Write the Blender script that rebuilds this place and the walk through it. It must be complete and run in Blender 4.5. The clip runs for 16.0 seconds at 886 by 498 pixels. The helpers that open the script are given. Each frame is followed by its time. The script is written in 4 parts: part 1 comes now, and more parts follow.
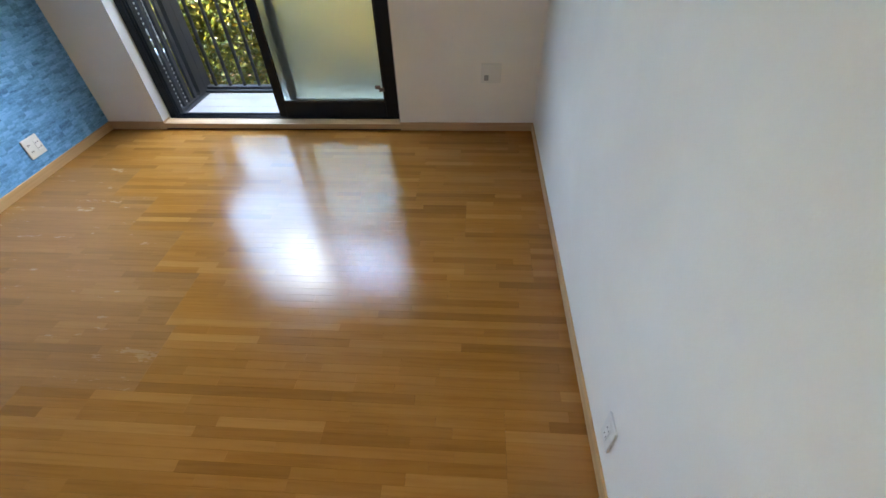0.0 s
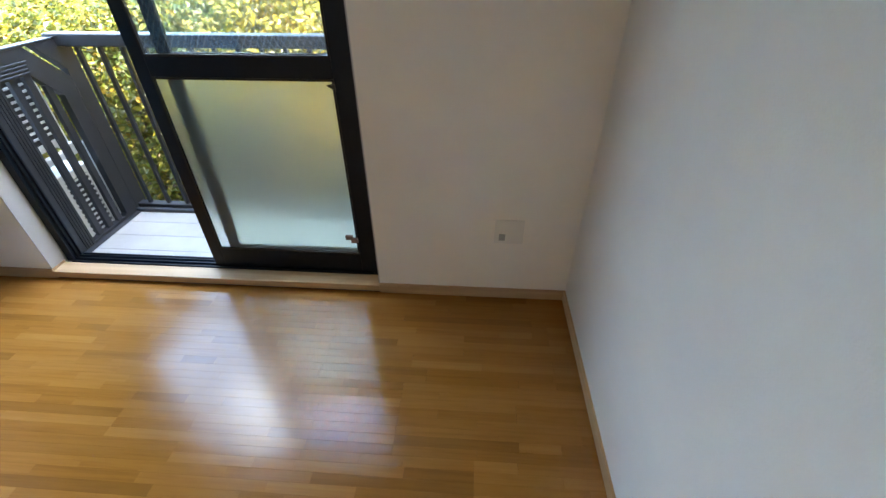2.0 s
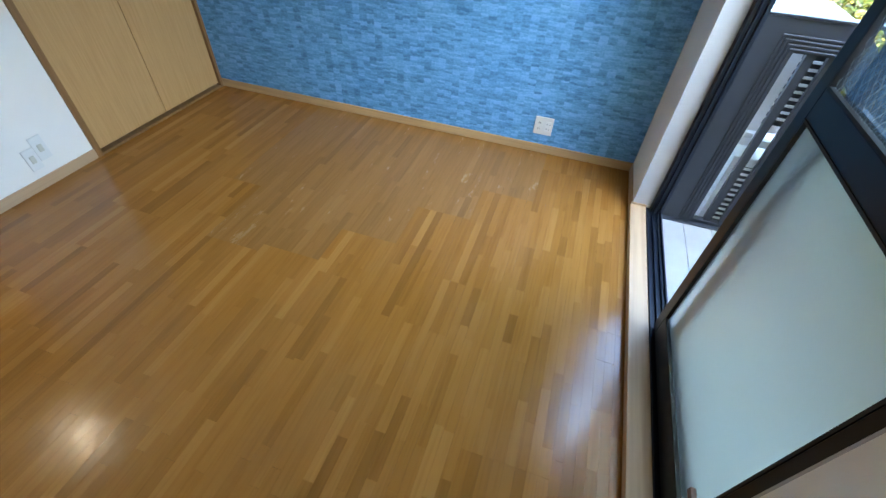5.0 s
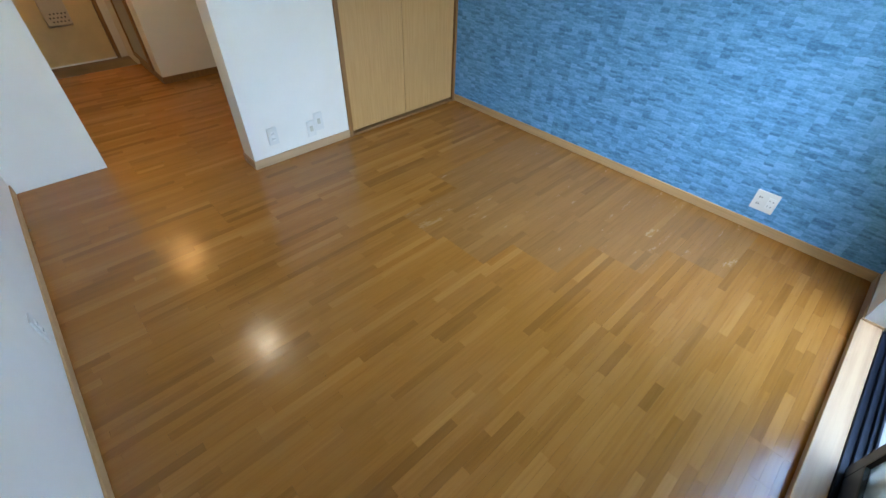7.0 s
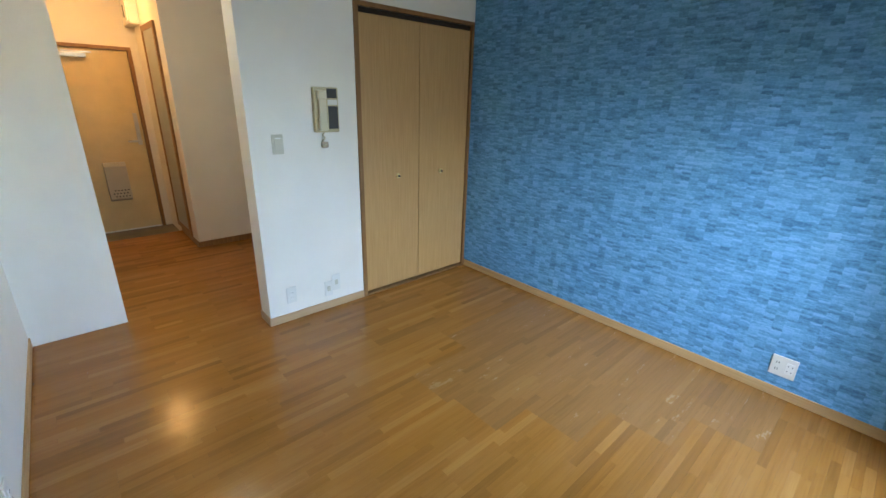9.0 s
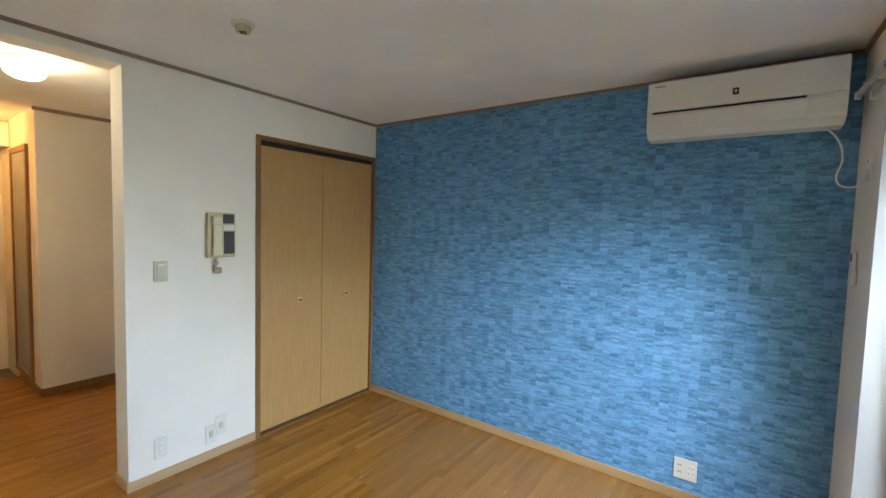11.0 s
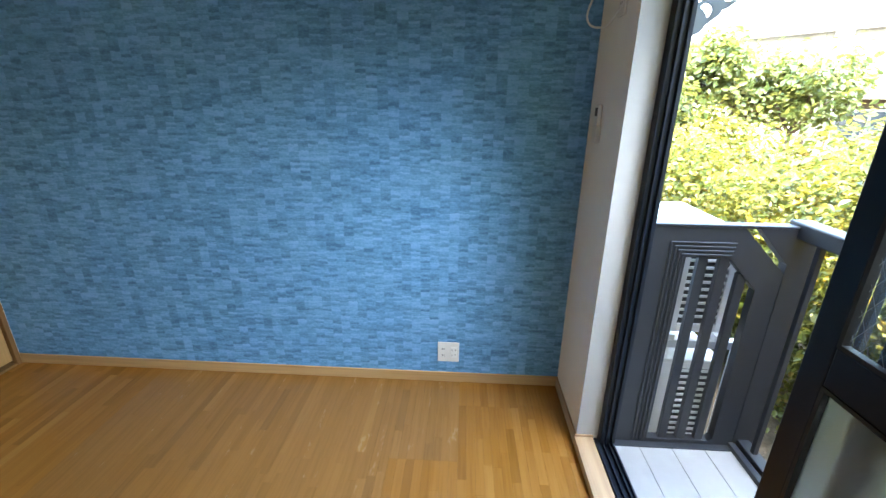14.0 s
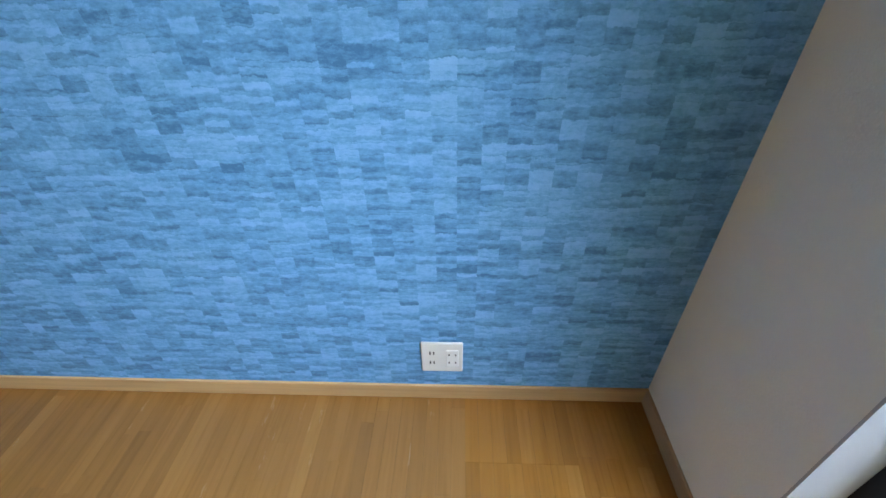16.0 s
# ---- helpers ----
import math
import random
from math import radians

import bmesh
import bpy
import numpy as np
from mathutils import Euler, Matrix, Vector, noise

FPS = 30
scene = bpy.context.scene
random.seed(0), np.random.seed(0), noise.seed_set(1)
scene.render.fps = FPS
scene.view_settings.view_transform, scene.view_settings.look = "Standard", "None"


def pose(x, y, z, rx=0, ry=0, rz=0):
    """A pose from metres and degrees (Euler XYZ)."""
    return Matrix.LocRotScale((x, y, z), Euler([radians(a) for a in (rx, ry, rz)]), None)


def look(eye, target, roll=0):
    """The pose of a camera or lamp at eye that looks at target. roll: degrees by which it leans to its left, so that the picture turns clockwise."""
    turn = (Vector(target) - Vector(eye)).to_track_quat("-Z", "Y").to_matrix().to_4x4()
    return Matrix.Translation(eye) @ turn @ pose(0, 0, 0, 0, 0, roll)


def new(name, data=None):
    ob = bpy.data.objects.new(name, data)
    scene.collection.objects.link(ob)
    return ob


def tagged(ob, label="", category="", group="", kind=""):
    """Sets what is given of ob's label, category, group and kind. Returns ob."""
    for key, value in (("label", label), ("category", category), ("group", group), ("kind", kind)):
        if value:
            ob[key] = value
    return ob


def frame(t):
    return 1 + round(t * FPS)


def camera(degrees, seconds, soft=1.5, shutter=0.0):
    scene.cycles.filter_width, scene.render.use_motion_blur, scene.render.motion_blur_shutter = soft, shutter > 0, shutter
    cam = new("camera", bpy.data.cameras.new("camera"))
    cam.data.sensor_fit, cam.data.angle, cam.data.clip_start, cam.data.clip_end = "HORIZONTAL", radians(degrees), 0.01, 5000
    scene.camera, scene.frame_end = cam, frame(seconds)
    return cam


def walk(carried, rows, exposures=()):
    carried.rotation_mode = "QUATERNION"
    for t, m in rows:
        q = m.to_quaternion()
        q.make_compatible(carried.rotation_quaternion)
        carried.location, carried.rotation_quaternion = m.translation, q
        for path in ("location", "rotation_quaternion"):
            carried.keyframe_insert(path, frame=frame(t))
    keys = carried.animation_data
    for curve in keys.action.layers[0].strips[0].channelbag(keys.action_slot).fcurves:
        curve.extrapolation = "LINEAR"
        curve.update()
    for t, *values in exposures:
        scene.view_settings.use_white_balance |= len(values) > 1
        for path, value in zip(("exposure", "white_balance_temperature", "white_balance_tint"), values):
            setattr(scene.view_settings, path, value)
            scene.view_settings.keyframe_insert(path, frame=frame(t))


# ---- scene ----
cam = camera(93.1, 16.0)
PATH = [
    (0, (0.338, 0.116, 1.419), (0.206, 1.573, 0.055), -2.2),
    (0.5, (0.316, 0.342, 1.438), (0.195, 1.859, 0.141), -2.0),
    (1, (0.308, 0.601, 1.408), (0.205, 2.183, 0.19), -1.3),
    (1.5, (0.278, 0.914, 1.413), (0.185, 2.526, 0.234), -0.8),
    (2, (0.257, 1.288, 1.463), (0.142, 2.89, 0.271), -0.3),
    (2.5, (0.258, 1.659, 1.503), (0.017, 3.22, 0.276), 0.2),
    (3, (0.185, 2.016, 1.491), (-0.352, 3.474, 0.231), 1.3),
    (3.5, (0.082, 2.264, 1.494), (-0.907, 3.442, 0.216), 2.3),
    (4, (0.041, 2.394, 1.487), (-1.319, 3.026, 0.164), 3.1),
    (4.5, (0.099, 2.424, 1.483), (-1.362, 2.475, 0.118), 3.7),
    (5, (0.217, 2.376, 1.491), (-1.154, 1.988, 0.088), 3.8),
    (5.2, (0.246, 2.362, 1.472), (-1.08, 1.843, 0.068), 3.4),
    (7.3, (0.327, 2.429, 1.525), (-0.717, 1.304, 0.243), 1.4),
    (7.5, (0.328, 2.424, 1.529), (-0.735, 1.268, 0.292), 1.4),
    (8, (0.351, 2.428, 1.525), (-0.783, 1.191, 0.437), 1.6),
    (8.5, (0.358, 2.429, 1.539), (-0.845, 1.115, 0.631), 1.7),
    (9, (0.372, 2.44, 1.535), (-0.898, 1.053, 0.856), 1.7),
    (9.2, (0.376, 2.441, 1.536), (-0.916, 1.032, 0.949), 1.7),
    (11.3, (0.342, 2.453, 1.55), (-1.364, 1.412, 1.47), 1.1),
    (11.5, (0.334, 2.446, 1.54), (-1.434, 1.517, 1.446), 0.9),
    (12, (0.302, 2.453, 1.545), (-1.577, 1.79, 1.373), 0.5),
    (12.5, (0.267, 2.441, 1.524), (-1.67, 2.021, 1.255), 0.5),
    (13, (0.136, 2.414, 1.519), (-1.808, 2.164, 1.125), 0.7),
    (13.5, (-0.1, 2.402, 1.519), (-2.02, 2.248, 0.981), 0.8),
    (14, (-0.378, 2.317, 1.483), (-2.263, 2.23, 0.819), 0.9),
    (14.5, (-0.65, 2.301, 1.444), (-2.495, 2.235, 0.676), 0.7),
    (15, (-0.972, 2.334, 1.389), (-2.751, 2.278, 0.477), 0.1),
    (15.5, (-1.29, 2.306, 1.299), (-2.997, 2.257, 0.258), -0.5),
    (16, (-1.596, 2.31, 1.135), (-3.198, 2.232, -0.059), -1.2),
]
EXPOSURES = [(0.0, 5.5, 7300, 6), (1.5, 5.45, 7300, 6), (3.0, 5.3, 7500, 7), (5.0, 5.45, 6500, 3), (7.5, 5.5, 6500, 2), (9.2, 5.5, 6500, 2), (11.5, 5.6, 7600, 5), (12.5, 5.4, 7600, 5), (14.5, 5.38, 7200, 5), (16.0, 5.38, 6900, 5)]
walk(cam, [(t, look(eye, target, roll)) for t, eye, target, roll in PATH], EXPOSURES)

# ---- world and sun ----
world = bpy.data.worlds.new("sky")
scene.world = world
world.use_nodes = True
wn = world.node_tree.nodes
sky = wn.new("ShaderNodeTexSky")
sky.sky_type, sky.sun_disc = "NISHITA", False
SUN_EL, SUN_AZ = 60.0, 118.0        # azimuth clockwise from +y: the sun stands beside and behind the house
sky.sun_elevation, sky.sun_rotation = radians(SUN_EL), radians(SUN_AZ)
world.node_tree.links.new(sky.outputs[0], wn["Background"].inputs[0])
wn["Background"].inputs[1].default_value = 0.15
sun = new("sun", bpy.data.lights.new("sun", "SUN"))
sun.data.energy, sun.data.angle, sun.data.color = 2.0, radians(0.5), (1, 0.95, 0.86)
_a, _e = radians(SUN_AZ), radians(SUN_EL)
sun.matrix_world = look((0, 0, 0), (-math.sin(_a) * math.cos(_e), -math.cos(_a) * math.cos(_e), -math.sin(_e)))

# three added area lamps stand in for sky light through the balcony window opening
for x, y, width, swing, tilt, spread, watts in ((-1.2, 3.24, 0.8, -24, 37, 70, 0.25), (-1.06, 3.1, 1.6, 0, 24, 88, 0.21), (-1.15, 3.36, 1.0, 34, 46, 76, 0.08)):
    lamp = new("sky_fill", bpy.data.lights.new("sky_fill", "AREA"))
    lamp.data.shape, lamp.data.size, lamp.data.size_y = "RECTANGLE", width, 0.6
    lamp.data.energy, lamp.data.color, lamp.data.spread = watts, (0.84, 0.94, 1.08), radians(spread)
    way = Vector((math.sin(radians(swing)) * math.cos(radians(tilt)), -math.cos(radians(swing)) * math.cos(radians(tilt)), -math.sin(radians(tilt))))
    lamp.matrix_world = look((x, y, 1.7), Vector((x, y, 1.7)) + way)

# ---- plan ----
XW, XE = -2.362, 0.749             # blue wall, white side wall
YS, YN = 2.869, -0.243             # window wall, closet wall
CEIL = 2.4
WX0, WX1, WTOP = -1.94, -0.178, 2.07    # window opening
PX = -0.488                         # free end of the closet wall
KX, KY = 0.252, -0.93               # partition block beside the passage
HY, HX = -2.27, -0.523              # hall box: its face and its side
DY = -3.6                           # entrance wall
GEN = -3.02                         # edge of the raised floor
GROUND = -0.75

# ---- material helpers ----
def mat(name, base, rough=0.5, metal=0.0, coat=0.0, trans=0.0, ior=1.45, spec=0.5):
    m = bpy.data.materials.new(name)
    m.use_nodes = True
    b = m.node_tree.nodes["Principled BSDF"]
    b.inputs["Base Color"].default_value = (*base, 1)
    b.inputs["Roughness"].default_value = rough
    b.inputs["Metallic"].default_value = metal
    b.inputs["Coat Weight"].default_value = coat
    b.inputs["Coat Roughness"].default_value = 0.15
    b.inputs["Transmission Weight"].default_value = trans
    b.inputs["IOR"].default_value = ior
    b.inputs["Specular IOR Level"].default_value = spec
    return m


def nd(m, kind, **values):
    n = m.node_tree.nodes.new(kind)
    for k, v in values.items():
        n.inputs[k.replace("_", " ")].default_value = v
    return n


def wire(m, a, b):
    m.node_tree.links.new(a, b)


def bsdf(m):
    return m.node_tree.nodes["Principled BSDF"]


def place(m, scale=(1, 1, 1)):
    """World position times scale, as a texture vector."""
    g = m.node_tree.nodes.new("ShaderNodeNewGeometry")
    v = m.node_tree.nodes.new("ShaderNodeVectorMath")
    v.operation = "MULTIPLY"
    v.inputs[1].default_value = scale
    wire(m, g.outputs["Position"], v.inputs[0])
    return v.outputs[0]


def noise_of(m, vec, scale, detail=4, rough=0.55):
    n = nd(m, "ShaderNodeTexNoise", Scale=scale, Detail=detail, Roughness=rough)
    wire(m, vec, n.inputs["Vector"])
    return n.outputs["Fac"]


def ramp(m, fac, stops):
    r = m.node_tree.nodes.new("ShaderNodeValToRGB")
    while len(r.color_ramp.elements) < len(stops):
        r.color_ramp.elements.new(0.5)
    for e, (p, c) in zip(r.color_ramp.elements, stops):
        e.position, e.color = p, (*c, 1)
    wire(m, fac, r.inputs[0])
    return r.outputs[0]


def mixed(m, a, b, fac, mode="MIX"):
    x = m.node_tree.nodes.new("ShaderNodeMix")
    x.data_type, x.blend_type = "RGBA", mode
    for src, sock in ((fac, x.inputs[0]), (a, x.inputs[6]), (b, x.inputs[7])):
        if isinstance(src, (int, float)):
            sock.default_value = src
        elif isinstance(src, tuple):
            sock.default_value = (*src, 1)
        else:
            wire(m, src, sock)
    return x.outputs[2]


def calc(m, op, a, b=0.0):
    x = m.node_tree.nodes.new("ShaderNodeMath")
    x.operation = op
    for src, sock in ((a, x.inputs[0]), (b, x.inputs[1])):
        if isinstance(src, (int, float)):
            sock.default_value = src
        else:
            wire(m, src, sock)
    return x.outputs[0]


def bump(m, height, strength, distance):
    b = nd(m, "ShaderNodeBump", Strength=strength, Distance=distance)
    wire(m, height, b.inputs["Height"])
    wire(m, b.outputs[0], bsdf(m).inputs["Normal"])


def worn(name, base, rough=0.5, vary=0.12, scale=6.0, grain=0.0, grain_scale=400.0, **kw):
    """A plain surface with faint blotches in colour and gloss and a fine relief."""
    m = mat(name, base, rough, **kw)
    p = place(m)
    n = noise_of(m, p, scale, 5)
    dark = tuple(c * (1 - vary) for c in base)
    light = tuple(min(1, c * (1 + vary)) for c in base)
    wire(m, ramp(m, n, ((0.3, dark), (0.7, light))), bsdf(m).inputs["Base Color"])
    wire(m, calc(m, "ADD", calc(m, "MULTIPLY", n, 0.16), rough - 0.08), bsdf(m).inputs["Roughness"])
    if grain:
        bump(m, noise_of(m, p, grain_scale, 3), grain, 0.002)
    return m


def wood(name, dark, light, rough=0.45, axis=2, fine=1.0, coat=0.0):
    """Straight-grained wood; axis is the way the grain runs."""
    m = mat(name, light, rough, coat=coat)
    s = [60 * fine] * 3
    s[axis] = 2.2 * fine
    n = noise_of(m, place(m, tuple(s)), 1.0, 6, 0.6)
    big = noise_of(m, place(m), 2.5, 3)
    col = ramp(m, n, ((0.32, dark), (0.62, light)))
    wire(m, mixed(m, col, tuple(c * 0.82 for c in light), calc(m, "MULTIPLY", big, 0.5)), bsdf(m).inputs["Base Color"])
    bump(m, n, 0.12, 0.001)
    return m


# ---- materials ----
def plaster(name, base):
    m = worn(name, base, 0.85, vary=0.03, scale=3.0)
    p = place(m)
    h = calc(m, "ADD", noise_of(m, p, 190, 4, 0.6), calc(m, "MULTIPLY", noise_of(m, p, 60, 2), 0.7))
    bump(m, h, 0.34, 0.0022)
    return m


M_WALL = plaster("white_wallpaper", (0.83, 0.81, 0.76))
M_CEIL = plaster("ceiling_paper", (0.92, 0.91, 0.885))
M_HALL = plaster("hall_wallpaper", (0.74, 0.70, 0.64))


def blue_paper():
    """Embossed blue wallpaper: columns of short torn-edged strips in many blues."""
    m = mat("blue_wallpaper", (0.12, 0.29, 0.47), 0.6, spec=0.35)
    g = m.node_tree.nodes.new("ShaderNodeNewGeometry")
    sep = m.node_tree.nodes.new("ShaderNodeSeparateXYZ")
    wire(m, g.outputs["Position"], sep.inputs[0])
    torn = calc(m, "SUBTRACT", noise_of(m, place(m, (1, 1, 0.8)), 45, 6, 0.7), 0.5)
    rag = calc(m, "SUBTRACT", noise_of(m, place(m), 210, 3, 0.6), 0.5)

    def strips(width, height, shift, amp):
        """One random value for each strip, and how far up the strip a point lies."""
        y = calc(m, "ADD", calc(m, "ADD", sep.outputs[1], shift), calc(m, "MULTIPLY", rag, 0.008))
        column = calc(m, "FLOOR", calc(m, "DIVIDE", y, width))
        w = m.node_tree.nodes.new("ShaderNodeTexWhiteNoise")
        w.noise_dimensions = "1D"
        wire(m, column, w.inputs["W"])
        z = calc(m, "ADD", sep.outputs[2], calc(m, "MULTIPLY", torn, amp))
        u = calc(m, "ADD", calc(m, "DIVIDE", z, height), calc(m, "MULTIPLY", w.outputs["Value"], 9.7))
        c = m.node_tree.nodes.new("ShaderNodeCombineXYZ")
        wire(m, column, c.inputs[0])
        wire(m, calc(m, "FLOOR", u), c.inputs[1])
        r = m.node_tree.nodes.new("ShaderNodeTexWhiteNoise")
        r.noise_dimensions = "2D"
        wire(m, c.outputs[0], r.inputs["Vector"])
        return r.outputs["Value"], calc(m, "FRACT", u)

    big, up = strips(0.048, 0.028, 0.0, 0.026)
    small, up2 = strips(0.048, 0.0125, 0.0, 0.02)
    wide, up3 = strips(0.096, 0.019, 0.024, 0.03)
    streak = calc(m, "SUBTRACT", noise_of(m, place(m, (1, 38, 115)), 1.0, 5, 0.7), 0.5)
    mottle = calc(m, "SUBTRACT", noise_of(m, place(m, (1, 1, 1.8)), 55, 6, 0.72), 0.5)
    v = calc(m, "ADD", calc(m, "MULTIPLY", big, 0.24), calc(m, "MULTIPLY", small, 0.31))
    v = calc(m, "ADD", v, calc(m, "MULTIPLY", wide, 0.13))
    # thin torn lip along the foot of some strips
    lip = calc(m, "MULTIPLY", calc(m, "LESS_THAN", up2, 0.17), calc(m, "MULTIPLY", calc(m, "GREATER_THAN", wide, 0.62), -0.13))
    v = calc(m, "ADD", v, lip)
    v = calc(m, "ADD", v, calc(m, "MULTIPLY", calc(m, "SUBTRACT", up, 0.5), 0.14))
    v = calc(m, "ADD", v, calc(m, "MULTIPLY", streak, 0.38))
    v = calc(m, "ADD", v, calc(m, "MULTIPLY", mottle, 0.88))
    v = calc(m, "ADD", v, calc(m, "MULTIPLY", calc(m, "SUBTRACT", noise_of(m, place(m), 7, 3), 0.5), 0.14))
    col = ramp(m, v, ((0.03, (0.064, 0.192, 0.372)), (0.3, (0.118, 0.325, 0.59)), (0.53, (0.185, 0.425, 0.73)), (0.86, (0.25, 0.51, 0.82))))
    wire(m, col, bsdf(m).inputs["Base Color"])
    fine = noise_of(m, place(m, (1, 60, 320)), 1.0, 3, 0.6)
    bump(m, calc(m, "ADD", v, calc(m, "MULTIPLY", fine, 0.3)), 0.4, 0.003)
    return m


M_BLUE = blue_paper()


def floor_wood(name, tones, rough, haze):
    """Lacquered oak strip; each strip has its own tone, the lacquer is wavy and scuffed."""
    m = mat(name, tones[1], rough, coat=0.0)
    info = m.node_tree.nodes.new("ShaderNodeObjectInfo")
    g = m.node_tree.nodes.new("ShaderNodeNewGeometry")
    rnd = calc(m, "FRACT", calc(m, "ADD", info.outputs["Random"], g.outputs["Random Per Island"]))
    shift = m.node_tree.nodes.new("ShaderNodeVectorMath")
    shift.operation = "ADD"
    off = m.node_tree.nodes.new("ShaderNodeCombineXYZ")
    wire(m, calc(m, "MULTIPLY", rnd, 37.0), off.inputs[2])
    wire(m, place(m, (3.0, 70, 1)), shift.inputs[0])
    wire(m, off.outputs[0], shift.inputs[1])
    grain = noise_of(m, shift.outputs[0], 1.0, 6, 0.65)
    tone = ramp(m, rnd, tuple((i / (len(tones) - 1) * 0.98 + 0.01, t) for i, t in enumerate(tones)))
    dark = mixed(m, tone, (0.78, 0.73, 0.66), 1.0, "MULTIPLY")
    col = mixed(m, dark, tone, ramp(m, grain, ((0.3, (0.25, 0.25, 0.25)), (0.55, (1, 1, 1)))))
    p = place(m)
    smear = noise_of(m, place(m, (1, 2.2, 1)), 1.7, 5, 0.6)
    col = mixed(m, col, (0.36, 0.22, 0.1), calc(m, "MULTIPLY", ramp(m, smear, ((0.42, (0, 0, 0)), (0.75, (1, 1, 1)))), haze))
    wire(m, col, bsdf(m).inputs["Base Color"])
    scuff = noise_of(m, place(m, (9, 30, 1)), 1.0, 5, 0.7)
    r = calc(m, "ADD", calc(m, "MULTIPLY", smear, 0.16), calc(m, "MULTIPLY", scuff, 0.2))
    r = calc(m, "ADD", r, calc(m, "MULTIPLY", rnd, 0.03))
    wire(m, calc(m, "ADD", r, rough - 0.2), bsdf(m).inputs["Roughness"])
    waves = calc(m, "ADD", noise_of(m, p, 7, 2), calc(m, "MULTIPLY", grain, 0.09))
    waves = calc(m, "ADD", waves, calc(m, "MULTIPLY", rnd, 0.05))
    bump(m, waves, 0.2, 0.006)
    return m


TONES = ((0.24, 0.096, 0.016), (0.288, 0.119, 0.02), (0.31, 0.129, 0.0225), (0.318, 0.133, 0.0235), (0.326, 0.137, 0.0245), (0.336, 0.142, 0.0265), (0.354, 0.152, 0.03), (0.4, 0.18, 0.04))
M_FLOOR = floor_wood("golden_oak_strip", TONES, 0.19, 0.14)
GREYED = tuple((r * 0.52 + 0.118, g * 0.52 + 0.061, b * 0.52 + 0.022) for r, g, b in TONES)
M_FLOOR_WORN = floor_wood("faded_oak_strip", GREYED, 0.24, 0.02)
M_SUBFLOOR = worn("dark_joint_filler", (0.16, 0.075, 0.02), 0.7)
M_BASE = wood("baseboard_wood", (0.42, 0.25, 0.11), (0.6, 0.38, 0.18), 0.5, axis=1, fine=0.6)
M_SILL = wood("sill_wood", (0.38, 0.24, 0.13), (0.52, 0.35, 0.2), 0.45, axis=0, fine=0.6)
M_CASING = wood("brown_casing_wood", (0.17, 0.085, 0.03), (0.27, 0.14, 0.05), 0.42, axis=2, fine=0.7)
M_TRIM = wood("ceiling_trim_wood", (0.22, 0.15, 0.10), (0.32, 0.23, 0.16), 0.5, axis=1, fine=0.6)
M_DOOR = wood("closet_veneer", (0.43, 0.25, 0.095), (0.53, 0.325, 0.135), 0.42, axis=2, fine=1.6)
M_DARK = worn("dark_gap", (0.03, 0.02, 0.012), 0.8)
M_ALU = worn("black_aluminium", (0.006, 0.010, 0.018), 0.4, vary=0.2, scale=14, spec=0.28)
M_RUB = worn("black_gasket", (0.012, 0.012, 0.012), 0.65)
M_BALC = worn("slate_grey_cast_aluminium", (0.021, 0.0235, 0.029), 0.45, vary=0.12, scale=9, grain=0.1)
M_DECK = worn("pale_deck_vinyl", (0.3, 0.297, 0.29), 0.55, vary=0.1, scale=5, grain=0.15)
M_PLATE = worn("ivory_plastic", (0.74, 0.74, 0.71), 0.35, vary=0.03)
M_WHITE = worn("white_plastic", (0.8, 0.8, 0.78), 0.32, vary=0.03)
M_CREAM = worn("aged_cream_plastic", (0.55, 0.49, 0.31), 0.4, vary=0.06)
M_LINING = worn("pale_grey_vinyl", (0.43, 0.435, 0.44), 0.6, vary=0.03, grain=0.25, grain_scale=260)
M_BLACK = worn("black_plastic", (0.02, 0.02, 0.022), 0.35)
M_GREYP = worn("grey_plastic", (0.3, 0.31, 0.31), 0.4)
M_STOPPER = worn("worn_brown_plastic", (0.2, 0.12, 0.09), 0.55, vary=0.25, scale=60)
M_STEEL = worn("brushed_steel", (0.55, 0.55, 0.54), 0.3, vary=0.08, metal=1.0)
M_UNIT = worn("white_enamel", (0.58, 0.58, 0.57), 0.45, vary=0.08, scale=5)
M_STUCCO = worn("pale_stucco", (0.3, 0.285, 0.25), 0.9, vary=0.06, scale=2, grain=0.2, grain_scale=80)
M_FRONTDOOR = worn("cream_steel_door", (0.62, 0.49, 0.27), 0.45, vary=0.06)
M_GENKAN = worn("entrance_vinyl", (0.16, 0.13, 0.09), 0.6, vary=0.2)
M_FROST = mat("frosted_glass", (0.8, 0.85, 0.76), 0.35, trans=1.0, ior=1.3)
bump(M_FROST, noise_of(M_FROST, place(M_FROST), 900, 2), 0.15, 0.001)
M_GLASS = mat("clear_glass", (0.80, 0.87, 0.9), 0.0, trans=1.0, ior=1.45)
M_WIRE = mat("mesh_wire", (0.24, 0.27, 0.28), 0.5)


def dusty(m, amount):
    """Lays a thin film of dust over clear glass."""
    t = m.node_tree.nodes.new("ShaderNodeBsdfTranslucent")
    t.inputs["Color"].default_value = (0.75, 0.85, 0.95, 1)
    d = m.node_tree.nodes.new("ShaderNodeMixShader")
    film = noise_of(m, place(m, (1, 1, 0.5)), 5, 4)
    wire(m, calc(m, "MULTIPLY", film, amount * 2), d.inputs[0])
    wire(m, bsdf(m).outputs[0], d.inputs[1])
    wire(m, t.outputs[0], d.inputs[2])
    wire(m, d.outputs[0], m.node_tree.nodes["Material Output"].inputs["Surface"])


